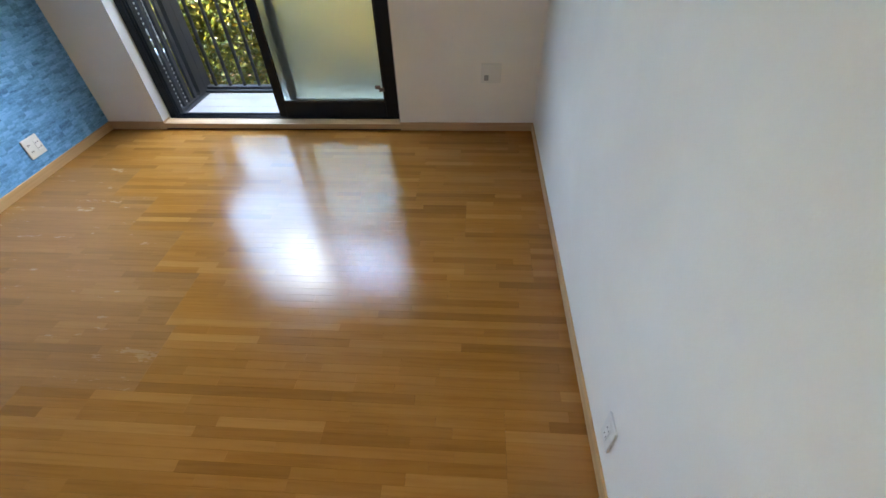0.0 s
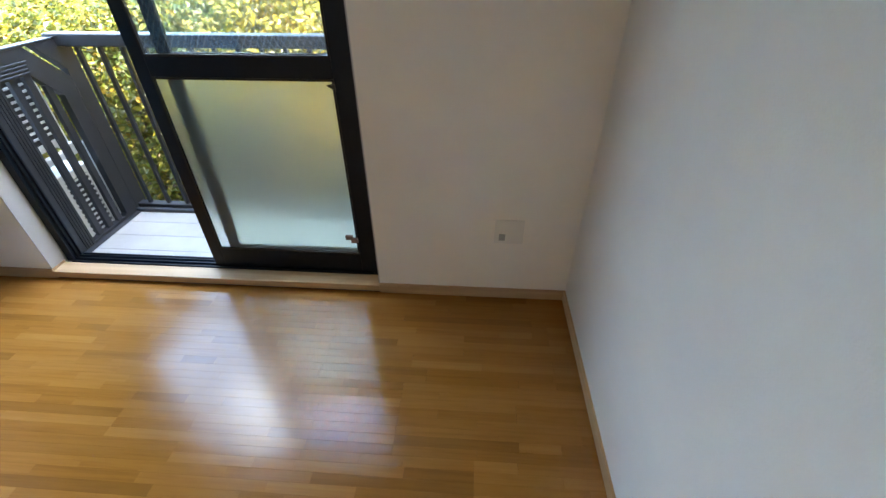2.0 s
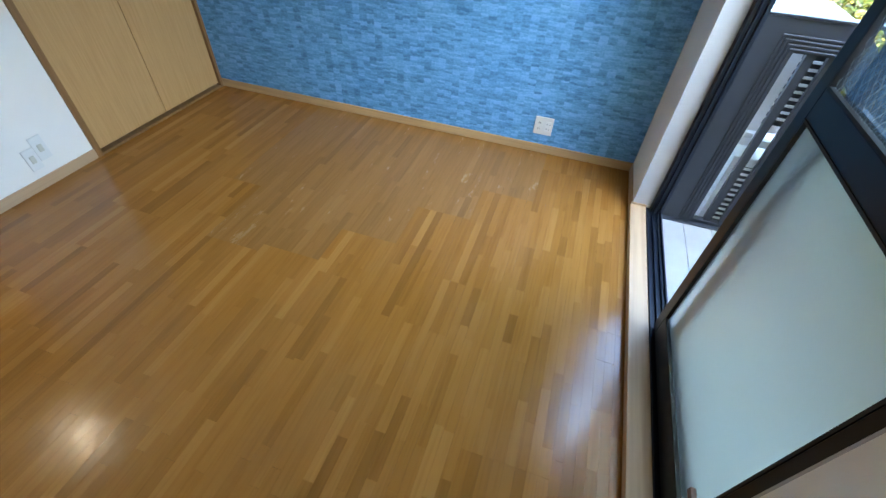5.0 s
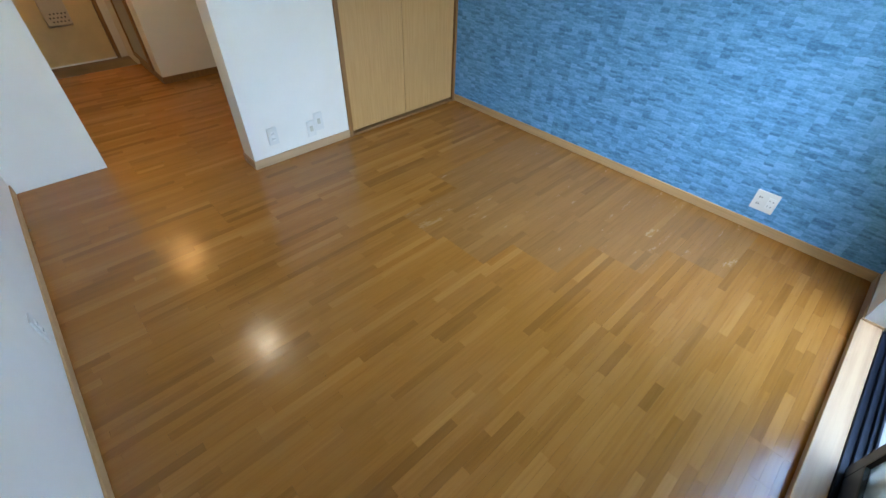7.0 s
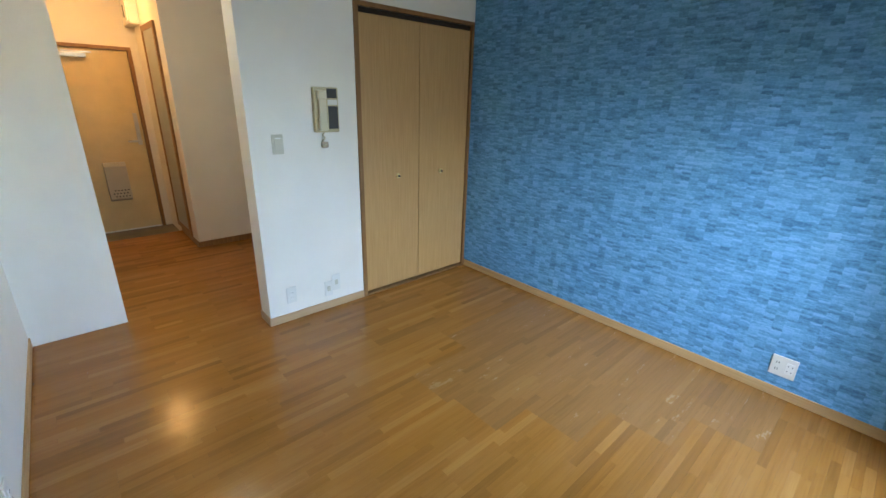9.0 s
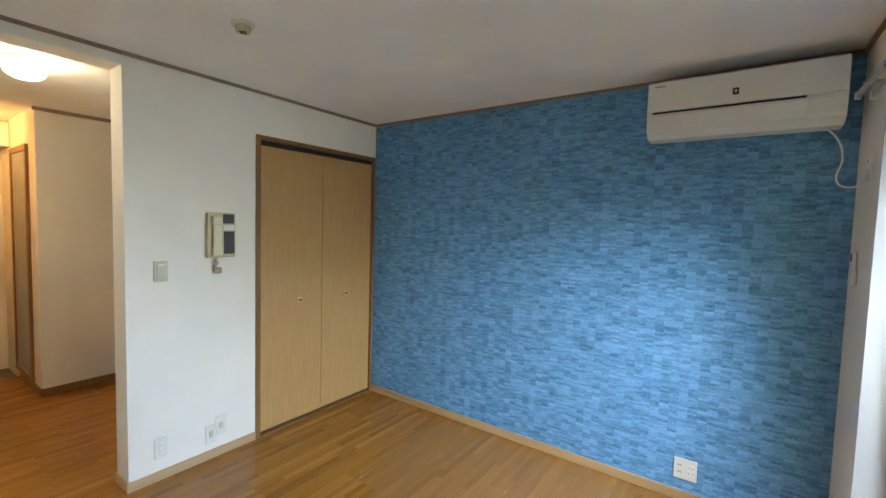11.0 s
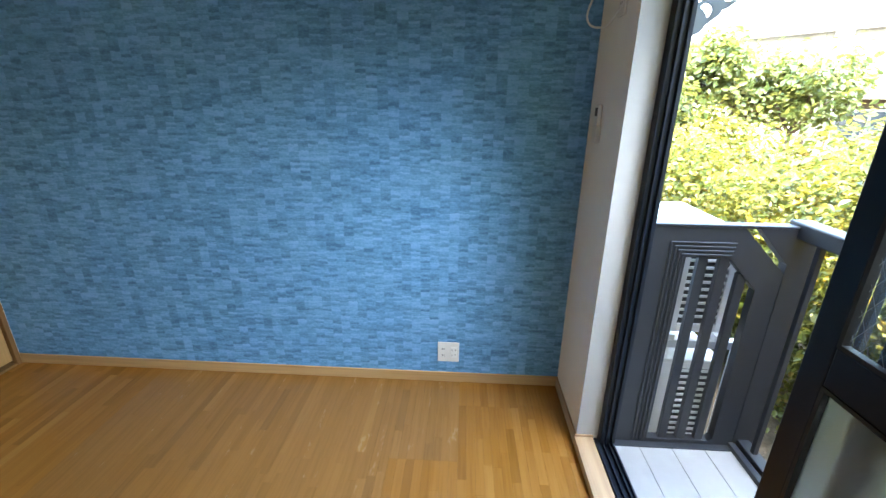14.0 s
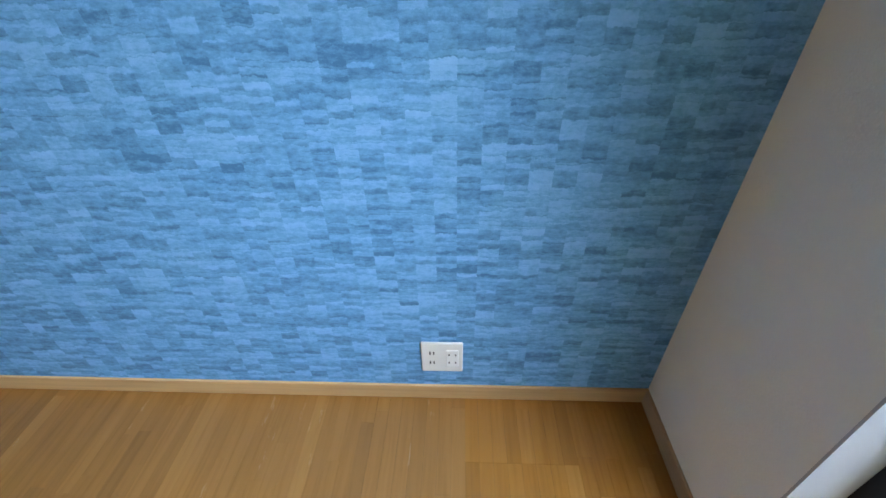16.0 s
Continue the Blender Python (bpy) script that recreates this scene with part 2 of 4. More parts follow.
dusty(M_GLASS, 0.0035)


def glow(name, colour, strength):
    m = mat(name, colour, 0.4)
    bsdf(m).inputs["Emission Color"].default_value = (*colour, 1)
    bsdf(m).inputs["Emission Strength"].default_value = strength
    return m


# ---- mesh helpers ----
def stand(ob):
    """Where an object stands in the world, by its own numbers."""
    if ob.parent is None:
        return ob.matrix_basis.copy()
    return stand(ob.parent) @ ob.matrix_parent_inverse @ ob.matrix_basis


def part(name, bm, material, parent=None, label=""):
    """Links a bmesh as one mesh object; under a parent it keeps its world place."""
    me = bpy.data.meshes.new(name)
    bm.to_mesh(me)
    bm.free()
    me.materials.append(material)
    ob = new(name, me)
    if parent is not None:
        ob.parent = parent
        ob.matrix_parent_inverse = stand(parent).inverted()
    return tagged(ob, label)


def thing(name, at, label, category, group=""):
    ob = new(name)
    ob.empty_display_size = 0.05
    ob.matrix_basis = Matrix.Translation(at)
    return tagged(ob, label, category, group)


def structure(name, bm, material, label):
    ob = part(name, bm, material)
    return tagged(ob, label, kind="structure")


def box(bm, x0, x1, y0, y1, z0, z1, r=0.0, seg=2):
    """Adds a box between two corners, with rounded edges of radius r."""
    b = bmesh.new()
    bmesh.ops.create_cube(b, size=1)
    for v in b.verts:
        v.co = ((x0 + x1) / 2 + v.co.x * abs(x1 - x0), (y0 + y1) / 2 + v.co.y * abs(y1 - y0), (z0 + z1) / 2 + v.co.z * abs(z1 - z0))
    if r:
        bmesh.ops.bevel(b, geom=b.edges[:], offset=r, segments=seg, affect="EDGES", profile=0.5)
    add(bm, b)
    return bm


def add(bm, b):
    me = bpy.data.meshes.new("piece")
    b.to_mesh(me)
    b.free()
    bm.from_mesh(me)
    bpy.data.meshes.remove(me)


def boxed(*spans, r=0.0, seg=2):
    bm = bmesh.new()
    for s in spans:
        box(bm, *s, r=r, seg=seg)
    return bm


def tube(bm, a, b, r0, r1=None, n=12, caps=True):
    a, b = Vector(a), Vector(b)
    c = bmesh.new()
    bmesh.ops.create_cone(c, cap_ends=caps, segments=n, radius1=r0, radius2=r0 if r1 is None else r1, depth=(b - a).length)
    turn = (b - a).to_track_quat("Z", "Y").to_matrix().to_4x4()
    c.transform(Matrix.Translation((a + b) / 2) @ turn)
    add(bm, c)
    return bm


def rod(*args, **kw):
    return tube(bmesh.new(), *args, **kw)


def prism(poly, axis, lo, hi, r=0.0):
    """A polygon in the plane across axis (0: y,z; 1: x,z; 2: x,y), made solid from lo to hi."""
    bm = bmesh.new()
    def spot(p, d):
        q = list(p)
        q.insert(axis, d)
        return q
    low = [bm.verts.new(spot(p, lo)) for p in poly]
    high = [bm.verts.new(spot(p, hi)) for p in poly]
    bm.faces.new(low)
    bm.faces.new(high)
    for i in range(len(poly)):
        j = (i + 1) % len(poly)
        bm.faces.new((low[i], low[j], high[j], high[i]))
    bmesh.ops.recalc_face_normals(bm, faces=bm.faces[:])
    if r:
        bmesh.ops.bevel(bm, geom=bm.edges[:], offset=r, segments=2, affect="EDGES", profile=0.5)
    return bm


def cable(name, points, radius, material, parent=None, label=""):
    """A round cable laid smoothly through a few points, as a mesh."""
    cu = bpy.data.curves.new(name, "CURVE")
    cu.dimensions, cu.bevel_depth, cu.bevel_resolution, cu.resolution_u = "3D", radius, 3, 10
    s = cu.splines.new("BEZIER")
    s.bezier_points.add(len(points) - 1)
    for q, p in zip(s.bezier_points, points):
        q.co, q.handle_left_type, q.handle_right_type = p, "AUTO", "AUTO"
    tmp = new("tmp", cu)
    me = bpy.data.meshes.new_from_object(tmp.evaluated_get(bpy.context.evaluated_depsgraph_get()))
    bpy.data.objects.remove(tmp)
    bm = bmesh.new()
    bm.from_mesh(me)
    bpy.data.meshes.remove(me)
    return part(name, bm, material, parent, label)


# ---- structure ----
T = 0.12
YO = YS + 0.158                       # outer face of the window wall
structure("wall_west", boxed((XW - T, XW, YN - 0.9, YO, -0.2, CEIL)), M_BLUE, "blue textured wallpaper wall with torn-strip pattern")
structure("wall_south", boxed((XW, WX0, YS, YO, -0.2, CEIL), (WX1, XE + T, YS, YO, -0.2, CEIL), (WX0, WX1, YS, YO, WTOP, CEIL), (WX0, WX1, YS + 0.002, YO, -0.2, -0.01)),
          M_WALL, "white wallpapered wall around the balcony window")
structure("wall_east", boxed((XE, XE + T, -4.0, YS, -0.2, CEIL)), M_WALL, "white embossed wallpaper side wall")
CX0, CX1, CTOP = -2.352, -1.262, 2.082   # closet opening
NB = YN - 0.17
structure("wall_north", boxed((CX1, PX, NB, YN, -0.2, CEIL), (XW, CX1, NB, YN, CTOP, CEIL), (PX, XE, NB, YN, 2.335, CEIL), (XW, CX0, NB, YN, -0.2, CTOP)),
          M_WALL, "white wallpapered wall with closet and passage opening")
structure("wall_closet_back", boxed((XW, CX1 + 0.03, YN - 0.9, YN - 0.85, -0.2, CEIL), (CX1 + 0.03, CX1 + 0.08, YN - 0.9, NB, -0.2, CEIL)), M_WALL, "plain closet back wall")
structure("wall_partition", boxed((KX, XE, -4.0, KY, -0.2, CEIL)), M_WALL, "white partition block beside the passage")
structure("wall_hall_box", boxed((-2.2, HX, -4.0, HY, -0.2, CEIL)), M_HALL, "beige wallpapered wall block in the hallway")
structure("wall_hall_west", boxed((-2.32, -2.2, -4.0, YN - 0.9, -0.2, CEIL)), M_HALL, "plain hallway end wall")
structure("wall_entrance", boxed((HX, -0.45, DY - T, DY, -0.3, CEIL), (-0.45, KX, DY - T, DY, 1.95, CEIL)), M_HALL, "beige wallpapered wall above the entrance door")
structure("ceiling", boxed((XW - T, XE + T, -4.0, YO, CEIL, CEIL + 0.15)), M_CEIL, "white wallpapered ceiling")
structure("building_upper", boxed((-6.0, 6.0, -6.0, YO + 0.02, CEIL + 0.15, 5.4)), M_WALL, "plain upper storey of the house")
structure("wall_facade", boxed((-6.0, XW - T, YO - 0.15, YO, GROUND, CEIL + 0.15), (XE + T, 6.0, YO - 0.15, YO, GROUND, CEIL + 0.15), (XW - T, XE + T, YO - 0.15, YO, GROUND, -0.2)), M_WALL, "plain outer wall of the house")
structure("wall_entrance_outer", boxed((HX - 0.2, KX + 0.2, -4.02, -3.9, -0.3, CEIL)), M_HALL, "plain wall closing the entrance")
structure("entrance_floor", boxed((HX, KX, DY, GEN, -0.2, -0.06)), M_GENKAN, "dark vinyl entrance floor, a step down")


def trims():
    h, d = 0.06, 0.009
    structure("baseboard_west", boxed((XW, XW + d, YN, YS, 0.001, h), r=0.002), M_BASE, "light wood baseboard along the blue wall")
    structure("baseboard_east", boxed((XE - d, XE, KY, YS, 0.001, h), r=0.002), M_BASE, "light wood baseboard along the white wall")
    structure("baseboard_south", boxed((XW + d, WX0 + 0.006, YS - d, YS, 0.001, h), (WX0, WX0 + d, YS - d, YS + 0.075, 0.001, h), (WX1 - 0.002, XE - d, YS - d, YS, 0.001, h), r=0.002), M_SILL, "light wood baseboard under the window wall")
    structure("baseboard_north", boxed((CX1 + 0.03, PX + d, YN, YN + d, 0.001, h), (PX, PX + d, NB, YN, 0.001, h), r=0.002), M_SILL, "light wood baseboard below the intercom wall")
    structure("baseboard_hall", boxed((-2.2, HX + d, HY, HY + d, 0.001, h), (HX, HX + d, GEN, HY, 0.001, h), r=0.002), M_CASING, "dark wood baseboard in the hallway")
    c = 0.014
    structure("ceiling_trim", boxed((XW, XW + c, YN, YS, CEIL - 0.018, CEIL), (XE - c, XE, YN, YS, CEIL - 0.018, CEIL), (XW + c, XE - c, YS - c, YS, CEIL - 0.018, CEIL), (XW + c, XE - c, YN, YN + c, CEIL - 0.018, CEIL)),
              M_TRIM, "thin brown wooden ceiling trim")
    structure("ceiling_trim_hall", boxed((-2.2, HX + c, HY, HY + c, CEIL - 0.03, CEIL)), M_TRIM, "thin brown wooden ceiling trim in the hallway")


trims()

# ---- balcony window ----
def window():
    w = tagged(thing("window_1", (WX0, YS, 0), "black aluminium sliding balcony window, half open", "window"), kind="structure")
    y0, y1, h0 = YS + 0.095, YO, 0.06
    part("window_sill", boxed((WX0, WX1, YS - 0.012, y0 - 0.022, 0.012, 0.05), r=0.003), M_SILL, w, "pale wooden sill board")
    # near-black strip paints the shade below the sill board
    part("sill_shadow_strip", boxed((WX0, WX1, YS - 0.004, y0 - 0.022, 0.0005, 0.012)), M_DARK, w)
    part("window_frame", boxed((WX0, WX0 + 0.045, y0, y1, 0.03, WTOP), (WX1 - 0.045, WX1, y0, y1, 0.03, WTOP),
                               (WX0 + 0.045, WX1 - 0.045, y0, y1, WTOP - 0.05, WTOP), r=0.002), M_ALU, w)
    part("reveal_lining", boxed((WX0 - 0.001, WX0 + 0.004, YS - 0.001, y0, h0, WTOP), (WX1 - 0.004, WX1 + 0.001, YS - 0.001, y0, 0.05, WTOP), (WX0 + 0.004, WX1 - 0.004, YS - 0.001, y0, WTOP - 0.004, WTOP + 0.001)), M_LINING, w, "pale grey window reveal")
    rails = bmesh.new()
    box(rails, WX0 + 0.002, WX1 - 0.002, y0 - 0.022, y1, 0.0, 0.042, r=0.002)
    for y in (y0 - 0.02, y0 + 0.008, y0 + 0.034, y0 + 0.052):
        box(rails, WX0 + 0.045, WX1 - 0.045, y, y + 0.007, 0.04, 0.058, r=0.001)
    part("threshold_rail", rails, M_ALU, w, "black aluminium threshold with slide rails")
    # grooves up the side frame
    g = bmesh.new()
    for y in (y0 + 0.018, y0 + 0.042):
        box(g, WX0 + 0.044, WX0 + 0.058, y, y + 0.008, 0.045, WTOP - 0.05, r=0.001)
    part("side_channel", g, M_ALU, w)

    def sash(x0, x1, y, left, right, name):
        d = 0.028
        zb, zt = 0.058, WTOP - 0.045
        s = part(name, boxed((x0, x0 + left, y, y + d, zb, zt), (x1 - right, x1, y, y + d, zb, zt), (x0 + left, x1 - right, y, y + d, zb, 0.165),
                             (x0 + left, x1 - right, y, y + d, 1.02, 1.098), (x0 + left, x1 - right, y, y + d, zt - 0.06, zt), r=0.003), M_ALU, w)
        a, b = x0 + left, x1 - right
        k = 0.008
        part("gasket", boxed(*[(p, q, y - 0.001, y + d * 0.55, lo, hi) for lo0, hi0 in ((0.165, 1.02), (1.098, zt - 0.06))
                               for p, q, lo, hi in ((a, a + k, lo0, hi0), (b - k, b, lo0, hi0), (a + k, b - k, lo0, lo0 + k), (a + k, b - k, hi0 - k, hi0))]), M_RUB, s)
        low = part("frosted_pane", boxed((a, b, y + 0.012, y + 0.017, 0.165, 1.02)), M_FROST, s, "frosted glass lower pane")
        top = part("wired_pane", boxed((a, b, y + 0.011, y + 0.017, 1.098, zt - 0.06)), M_GLASS, s, "clear wired-glass upper pane")
        low.visible_shadow = top.visible_shadow = False
        # diamond wire mesh inside the upper pane
        m = bmesh.new()
        z0, z1 = 1.098, zt - 0.06
        step, slope = 0.026, 1.75
        for sign in (1, -1):
            c = -(z1 - z0) / slope
            while c < (b - a) + (z1 - z0) / slope:
                xs = a + c if sign > 0 else a + c
                p, q = (xs, z0), (xs + sign * (z1 - z0) / slope, z1)
                (xa, za), (xb, zb2) = sorted((p, q))
                if xb > a and xa < b:
                    if xa < a:
                        za += (zb2 - za) * (a - xa) / (xb - xa)
                        xa = a
                    if xb > b:
                        zb2 = za + (zb2 - za) * (b - xa) / (xb - xa)
                        xb = b
                    if xb - xa > 0.01:
                        tube(m, (xa, y + 0.0095, za), (xb, y + 0.0095, zb2), 0.0003, n=3, caps=False)
                c += step
        net = part("wire_mesh", m, M_WIRE, top, "fine diamond wire mesh")
        return s

    sash(-1.085, WX1 - 0.02, y0 - 0.004, 0.055, 0.09, "sash")
    r = sash(-0.99, WX1 - 0.02, y0 + 0.028, 0.05, 0.09, "rear_sash")
    # small catches on the free stile
    ca = part("sash_stopper", boxed((-0.345, -0.308, y0 - 0.018, y0 - 0.003, 0.262, 0.285), (-0.318, -0.285, y0 - 0.02, y0 - 0.003, 0.245, 0.27), r=0.002), M_STOPPER, w, "small worn brown sash stopper")
    part("sash_catch", prism(((-0.318, 1.0), (-0.285, 1.005), (-0.284, 0.977), (-0.298, 0.987)), 1, y0 - 0.012, y0 - 0.003), M_BLACK, w, "small black catch")
    part("head_clip", boxed((WX0 + 0.004, WX0 + 0.03, y0 - 0.012, y0 + 0.004, 1.9, 1.985), r=0.003), M_WHITE, w, "pale clip on the frame")
    return w


window()


# ---- curtain rail ----
def curtain_rail():
    t = thing("curtain_rail", (WX0, YS, 2.1), "double white metal curtain rail above the window", "curtain rail")
    for y, z in ((YS - 0.075, 2.105), (YS - 0.032, 2.1)):
        r = part("rail", boxed((-1.98, 0.0, y - 0.007, y + 0.007, z - 0.011, z + 0.011), r=0.003), M_STEEL, t)
        part("end_cap", boxed((-1.995, -1.978, y - 0.01, y + 0.01, z - 0.014, z + 0.014), r=0.004), M_WHITE, r)
    for x in (-1.85, -1.3, -0.7, -0.1):
        part("bracket", boxed((x - 0.011, x + 0.011, YS - 0.085, YS, 2.116, 2.122), (x - 0.012, x + 0.012, YS - 0.004, YS, 2.085, 2.14), r=0.001), M_STEEL, t)


curtain_rail()


# ---- closet ----
def closet():
    t = thing("closet", (CX1, YN, 0), "built-in closet with two pale wood doors, closed", "closet")
    f = 0.03
    part("casing", boxed((CX1 - 0.004, CX1 + f, YN - 0.08, YN + 0.012, 0, CTOP + f), (CX0, CX1 - 0.004, YN - 0.08, YN + 0.012, CTOP, CTOP + f), (CX0, CX0 + 0.026, YN - 0.08, YN + 0.012, 0, CTOP), r=0.002), M_CASING, t, "brown wooden casing")
    part("threshold", boxed((CX0 + 0.026, CX1 - 0.004, YN - 0.08, YN + 0.01, 0.001, 0.016), r=0.002), M_CASING, t, "brown wooden threshold strip")
    part("track", boxed((CX0 + 0.026, CX1 - 0.004, YN - 0.05, YN - 0.012, CTOP - 0.03, CTOP)), M_DARK, t, "dark top track")
    # added near-black sheet, paints the closet's inner shade behind the door gaps
    part("interior", boxed((CX0, CX1, YN - 0.16, YN - 0.15, 0, CTOP)), M_DARK, t)
    mid = (CX0 + CX1) / 2 + 0.011
    for x0, x1, kx in ((CX0 + 0.03, mid - 0.002, -2.03), (mid + 0.002, CX1 - 0.008, -1.584)):
        d = part("folding_door", boxed((x0, x1, YN - 0.03, YN - 0.006, 0.034, CTOP - 0.035), r=0.0015, seg=1), M_DOOR, t)
        part("knob_rose", tube(bmesh.new(), (kx, YN - 0.006, 0.945), (kx, YN + 0.005, 0.945), 0.019, 0.0175, n=20), M_BRIGHT, d, "bright brass ring")
        k = tube(bmesh.new(), (kx, YN + 0.004, 0.945), (kx, YN + 0.016, 0.945), 0.006, 0.0095, n=20)
        tube(k, (kx, YN + 0.016, 0.945), (kx, YN + 0.021, 0.945), 0.0095, 0.007, n=20)
        part("knob", k, M_BLACK, d, "small dark knob")


M_BRIGHT = mat("bright_brass", (0.8, 0.68, 0.36), 0.35, metal=0.6)
closet()


# ---- plates, switches and sockets ----
M_GREYPLATE = worn("grey_beige_plastic", (0.56, 0.55, 0.46), 0.4, vary=0.03)

def plate(name, at, normal, w, h, label, category, gangs=1, kind="socket", material=None):
    """A wall plate at a point of the wall; normal names the way it faces: 'x+', 'x-', 'y+' or 'y-'."""
    t = thing(name, at, label, category)
    turn = {"y+": 0, "x+": -90, "y-": 180, "x-": 90}[normal]
    m = Matrix.Translation(at) @ Matrix.Rotation(radians(turn), 4, "Z")
    def lay(nm, bm, material, parent, lab=""):
        bm.transform(m)
        return part(nm, bm, material, parent, lab)
    p = lay("cover", boxed((-w / 2, w / 2, 0, 0.008, -h / 2, h / 2), r=0.0035, seg=3), material or M_PLATE, t)
    for g in range(gangs):
        cx = (g - (gangs - 1) / 2) * 0.046
        if kind == "socket":
            insert = lay("insert", boxed((cx - 0.0115, cx + 0.0115, 0.006, 0.0105, -0.034, 0.034), r=0.001), M_WHITE, p)
            for z in (-0.018, 0.018):
                lay("slot", boxed((cx - 0.0075, cx - 0.005, 0.009, 0.0112, z - 0.004, z + 0.004), (cx + 0.005, cx + 0.0075, 0.009, 0.0112, z - 0.0045, z + 0.0045)), M_BLACK, p)
        elif kind == "double":
            # local x runs against the wall's +y here
            for z in (-0.02, 0.02):
                lay("slot", boxed((0.021, 0.0245, 0.0075, 0.0092, z - 0.005, z + 0.005), (0.0315, 0.035, 0.0075, 0.0092, z - 0.006, z + 0.006)), M_BLACK, p)
            lay("insert", boxed((-0.046, -0.012, 0.006, 0.0105, -0.034, 0.034), r=0.0015), M_WHITE, p)
            for px in (-0.038, -0.02):
                for z in (-0.016, 0.016):
                    lay("pin_hole", boxed((px - 0.0022, px + 0.0022, 0.0095, 0.0112, z - 0.003, z + 0.003)), M_BLACK, p)
        elif kind == "switch":
            lay("rocker", boxed((cx - 0.022, cx + 0.022, 0.005, 0.013, -0.045, 0.045), r=0.003), material or M_WHITE, p)
            lay("indicator", boxed((cx - 0.018, cx + 0.018, 0.012, 0.0145, 0.034, 0.042)), M_WHITE, p)
        elif kind == "jack":
            lay("jack", boxed((0.016, 0.044, 0.006, 0.0105, -0.045, -0.01), r=0.002), M_GREYP, p, "small grey jack flap")
        elif kind == "phone":
            lay("jack", boxed((-0.012, 0.012, 0.006, 0.012, -0.02, 0.02), r=0.002), M_GREYPLATE, p)
    return t


plate("wall_socket", (XW, 2.264, 0.19), "x+", 0.116, 0.12, "white double socket plate on the blue wall", "socket", kind="double")
plate("wall_socket", (-0.647, YN, 0.195), "y+", 0.07, 0.12, "white socket plate on the wall below the light switch", "socket")
plate("phone_outlet", (-0.93, YN, 0.163), "y+", 0.062, 0.118, "white telephone jack plate above the baseboard", "phone outlet", kind="phone")
plate("wall_socket", (-0.994, YN, 0.2), "y+", 0.066, 0.13, "ivory outlet plate beside the telephone jack", "socket", kind="phone")
plate("light_switch", (-0.657, YN, 1.23), "y+", 0.072, 0.12, "pale grey wide-rocker light switch plate", "switch", kind="switch", material=M_GREYPLATE)
plate("wall_socket", (XE, 0.665, 0.2), "x-", 0.07, 0.12, "white socket plate on the embossed wall", "socket")
plate("outlet_cover", (0.442, YS, 0.398), "y-", 0.13, 0.125, "white square multimedia outlet cover", "outlet", kind="jack")
plate("aircon_outlet", (-2.105, YS, 1.84), "y-", 0.07, 0.12, "white high-mounted outlet for the air conditioner", "socket")


M_SCREEN = worn("matt_dark_grey_plastic", (0.045, 0.047, 0.05), 0.55)
M_HANDSET = worn("pale_cream_plastic", (0.66, 0.62, 0.46), 0.4, vary=0.04)
M_CORD = worn("faded_beige_cord", (0.42, 0.35, 0.26), 0.6)


def intercom():
    t = thing("intercom", (-0.99, YN, 1.43), "aged cream intercom phone with handset and dark screen", "intercom")
    y = YN
    part("body", boxed((-1.077, -0.904, y, y + 0.035, 1.296, 1.576), r=0.008, seg=3), M_CREAM, t)
    part("screen", boxed((-1.068, -1.0, y + 0.034, y + 0.037, 1.318, 1.46), r=0.001), M_SCREEN, t, "dark glossy panel")
    part("speaker_grille", boxed((-1.065, -0.995, y + 0.034, y + 0.038, 1.51, 1.568), r=0.001), M_SCREEN, t, "dark grey speaker grille")
    part("button_strip", boxed((-1.066, -0.998, y + 0.034, y + 0.039, 1.468, 1.5), r=0.002), M_PLATE, t)
    h = boxed((-0.978, -0.925, y + 0.045, y + 0.062, 1.35, 1.515), r=0.008, seg=3)
    box(h, -0.982, -0.921, y + 0.034, y + 0.066, 1.5, 1.555, r=0.01, seg=3)
    box(h, -0.982, -0.921, y + 0.034, y + 0.066, 1.308, 1.362, r=0.01, seg=3)
    part("handset", h, M_HANDSET, t, "cream handset in its cradle")
    pts = [(-0.962 + 0.018 * math.sin(i * 1.3) * (i / 12), y + 0.022 + 0.012 * math.cos(i * 1.3), 1.296 - 0.0085 * i) for i in range(12)]
    cable("coiled_cord", pts, 0.004, M_CREAM, t, "short coiled cord")
    part("cord_bundle", boxed((-0.995, -0.945, y + 0.004, y + 0.03, 1.195, 1.235), r=0.011, seg=3), M_CORD, t, "faded beige bundle of coiled cord")


intercom()


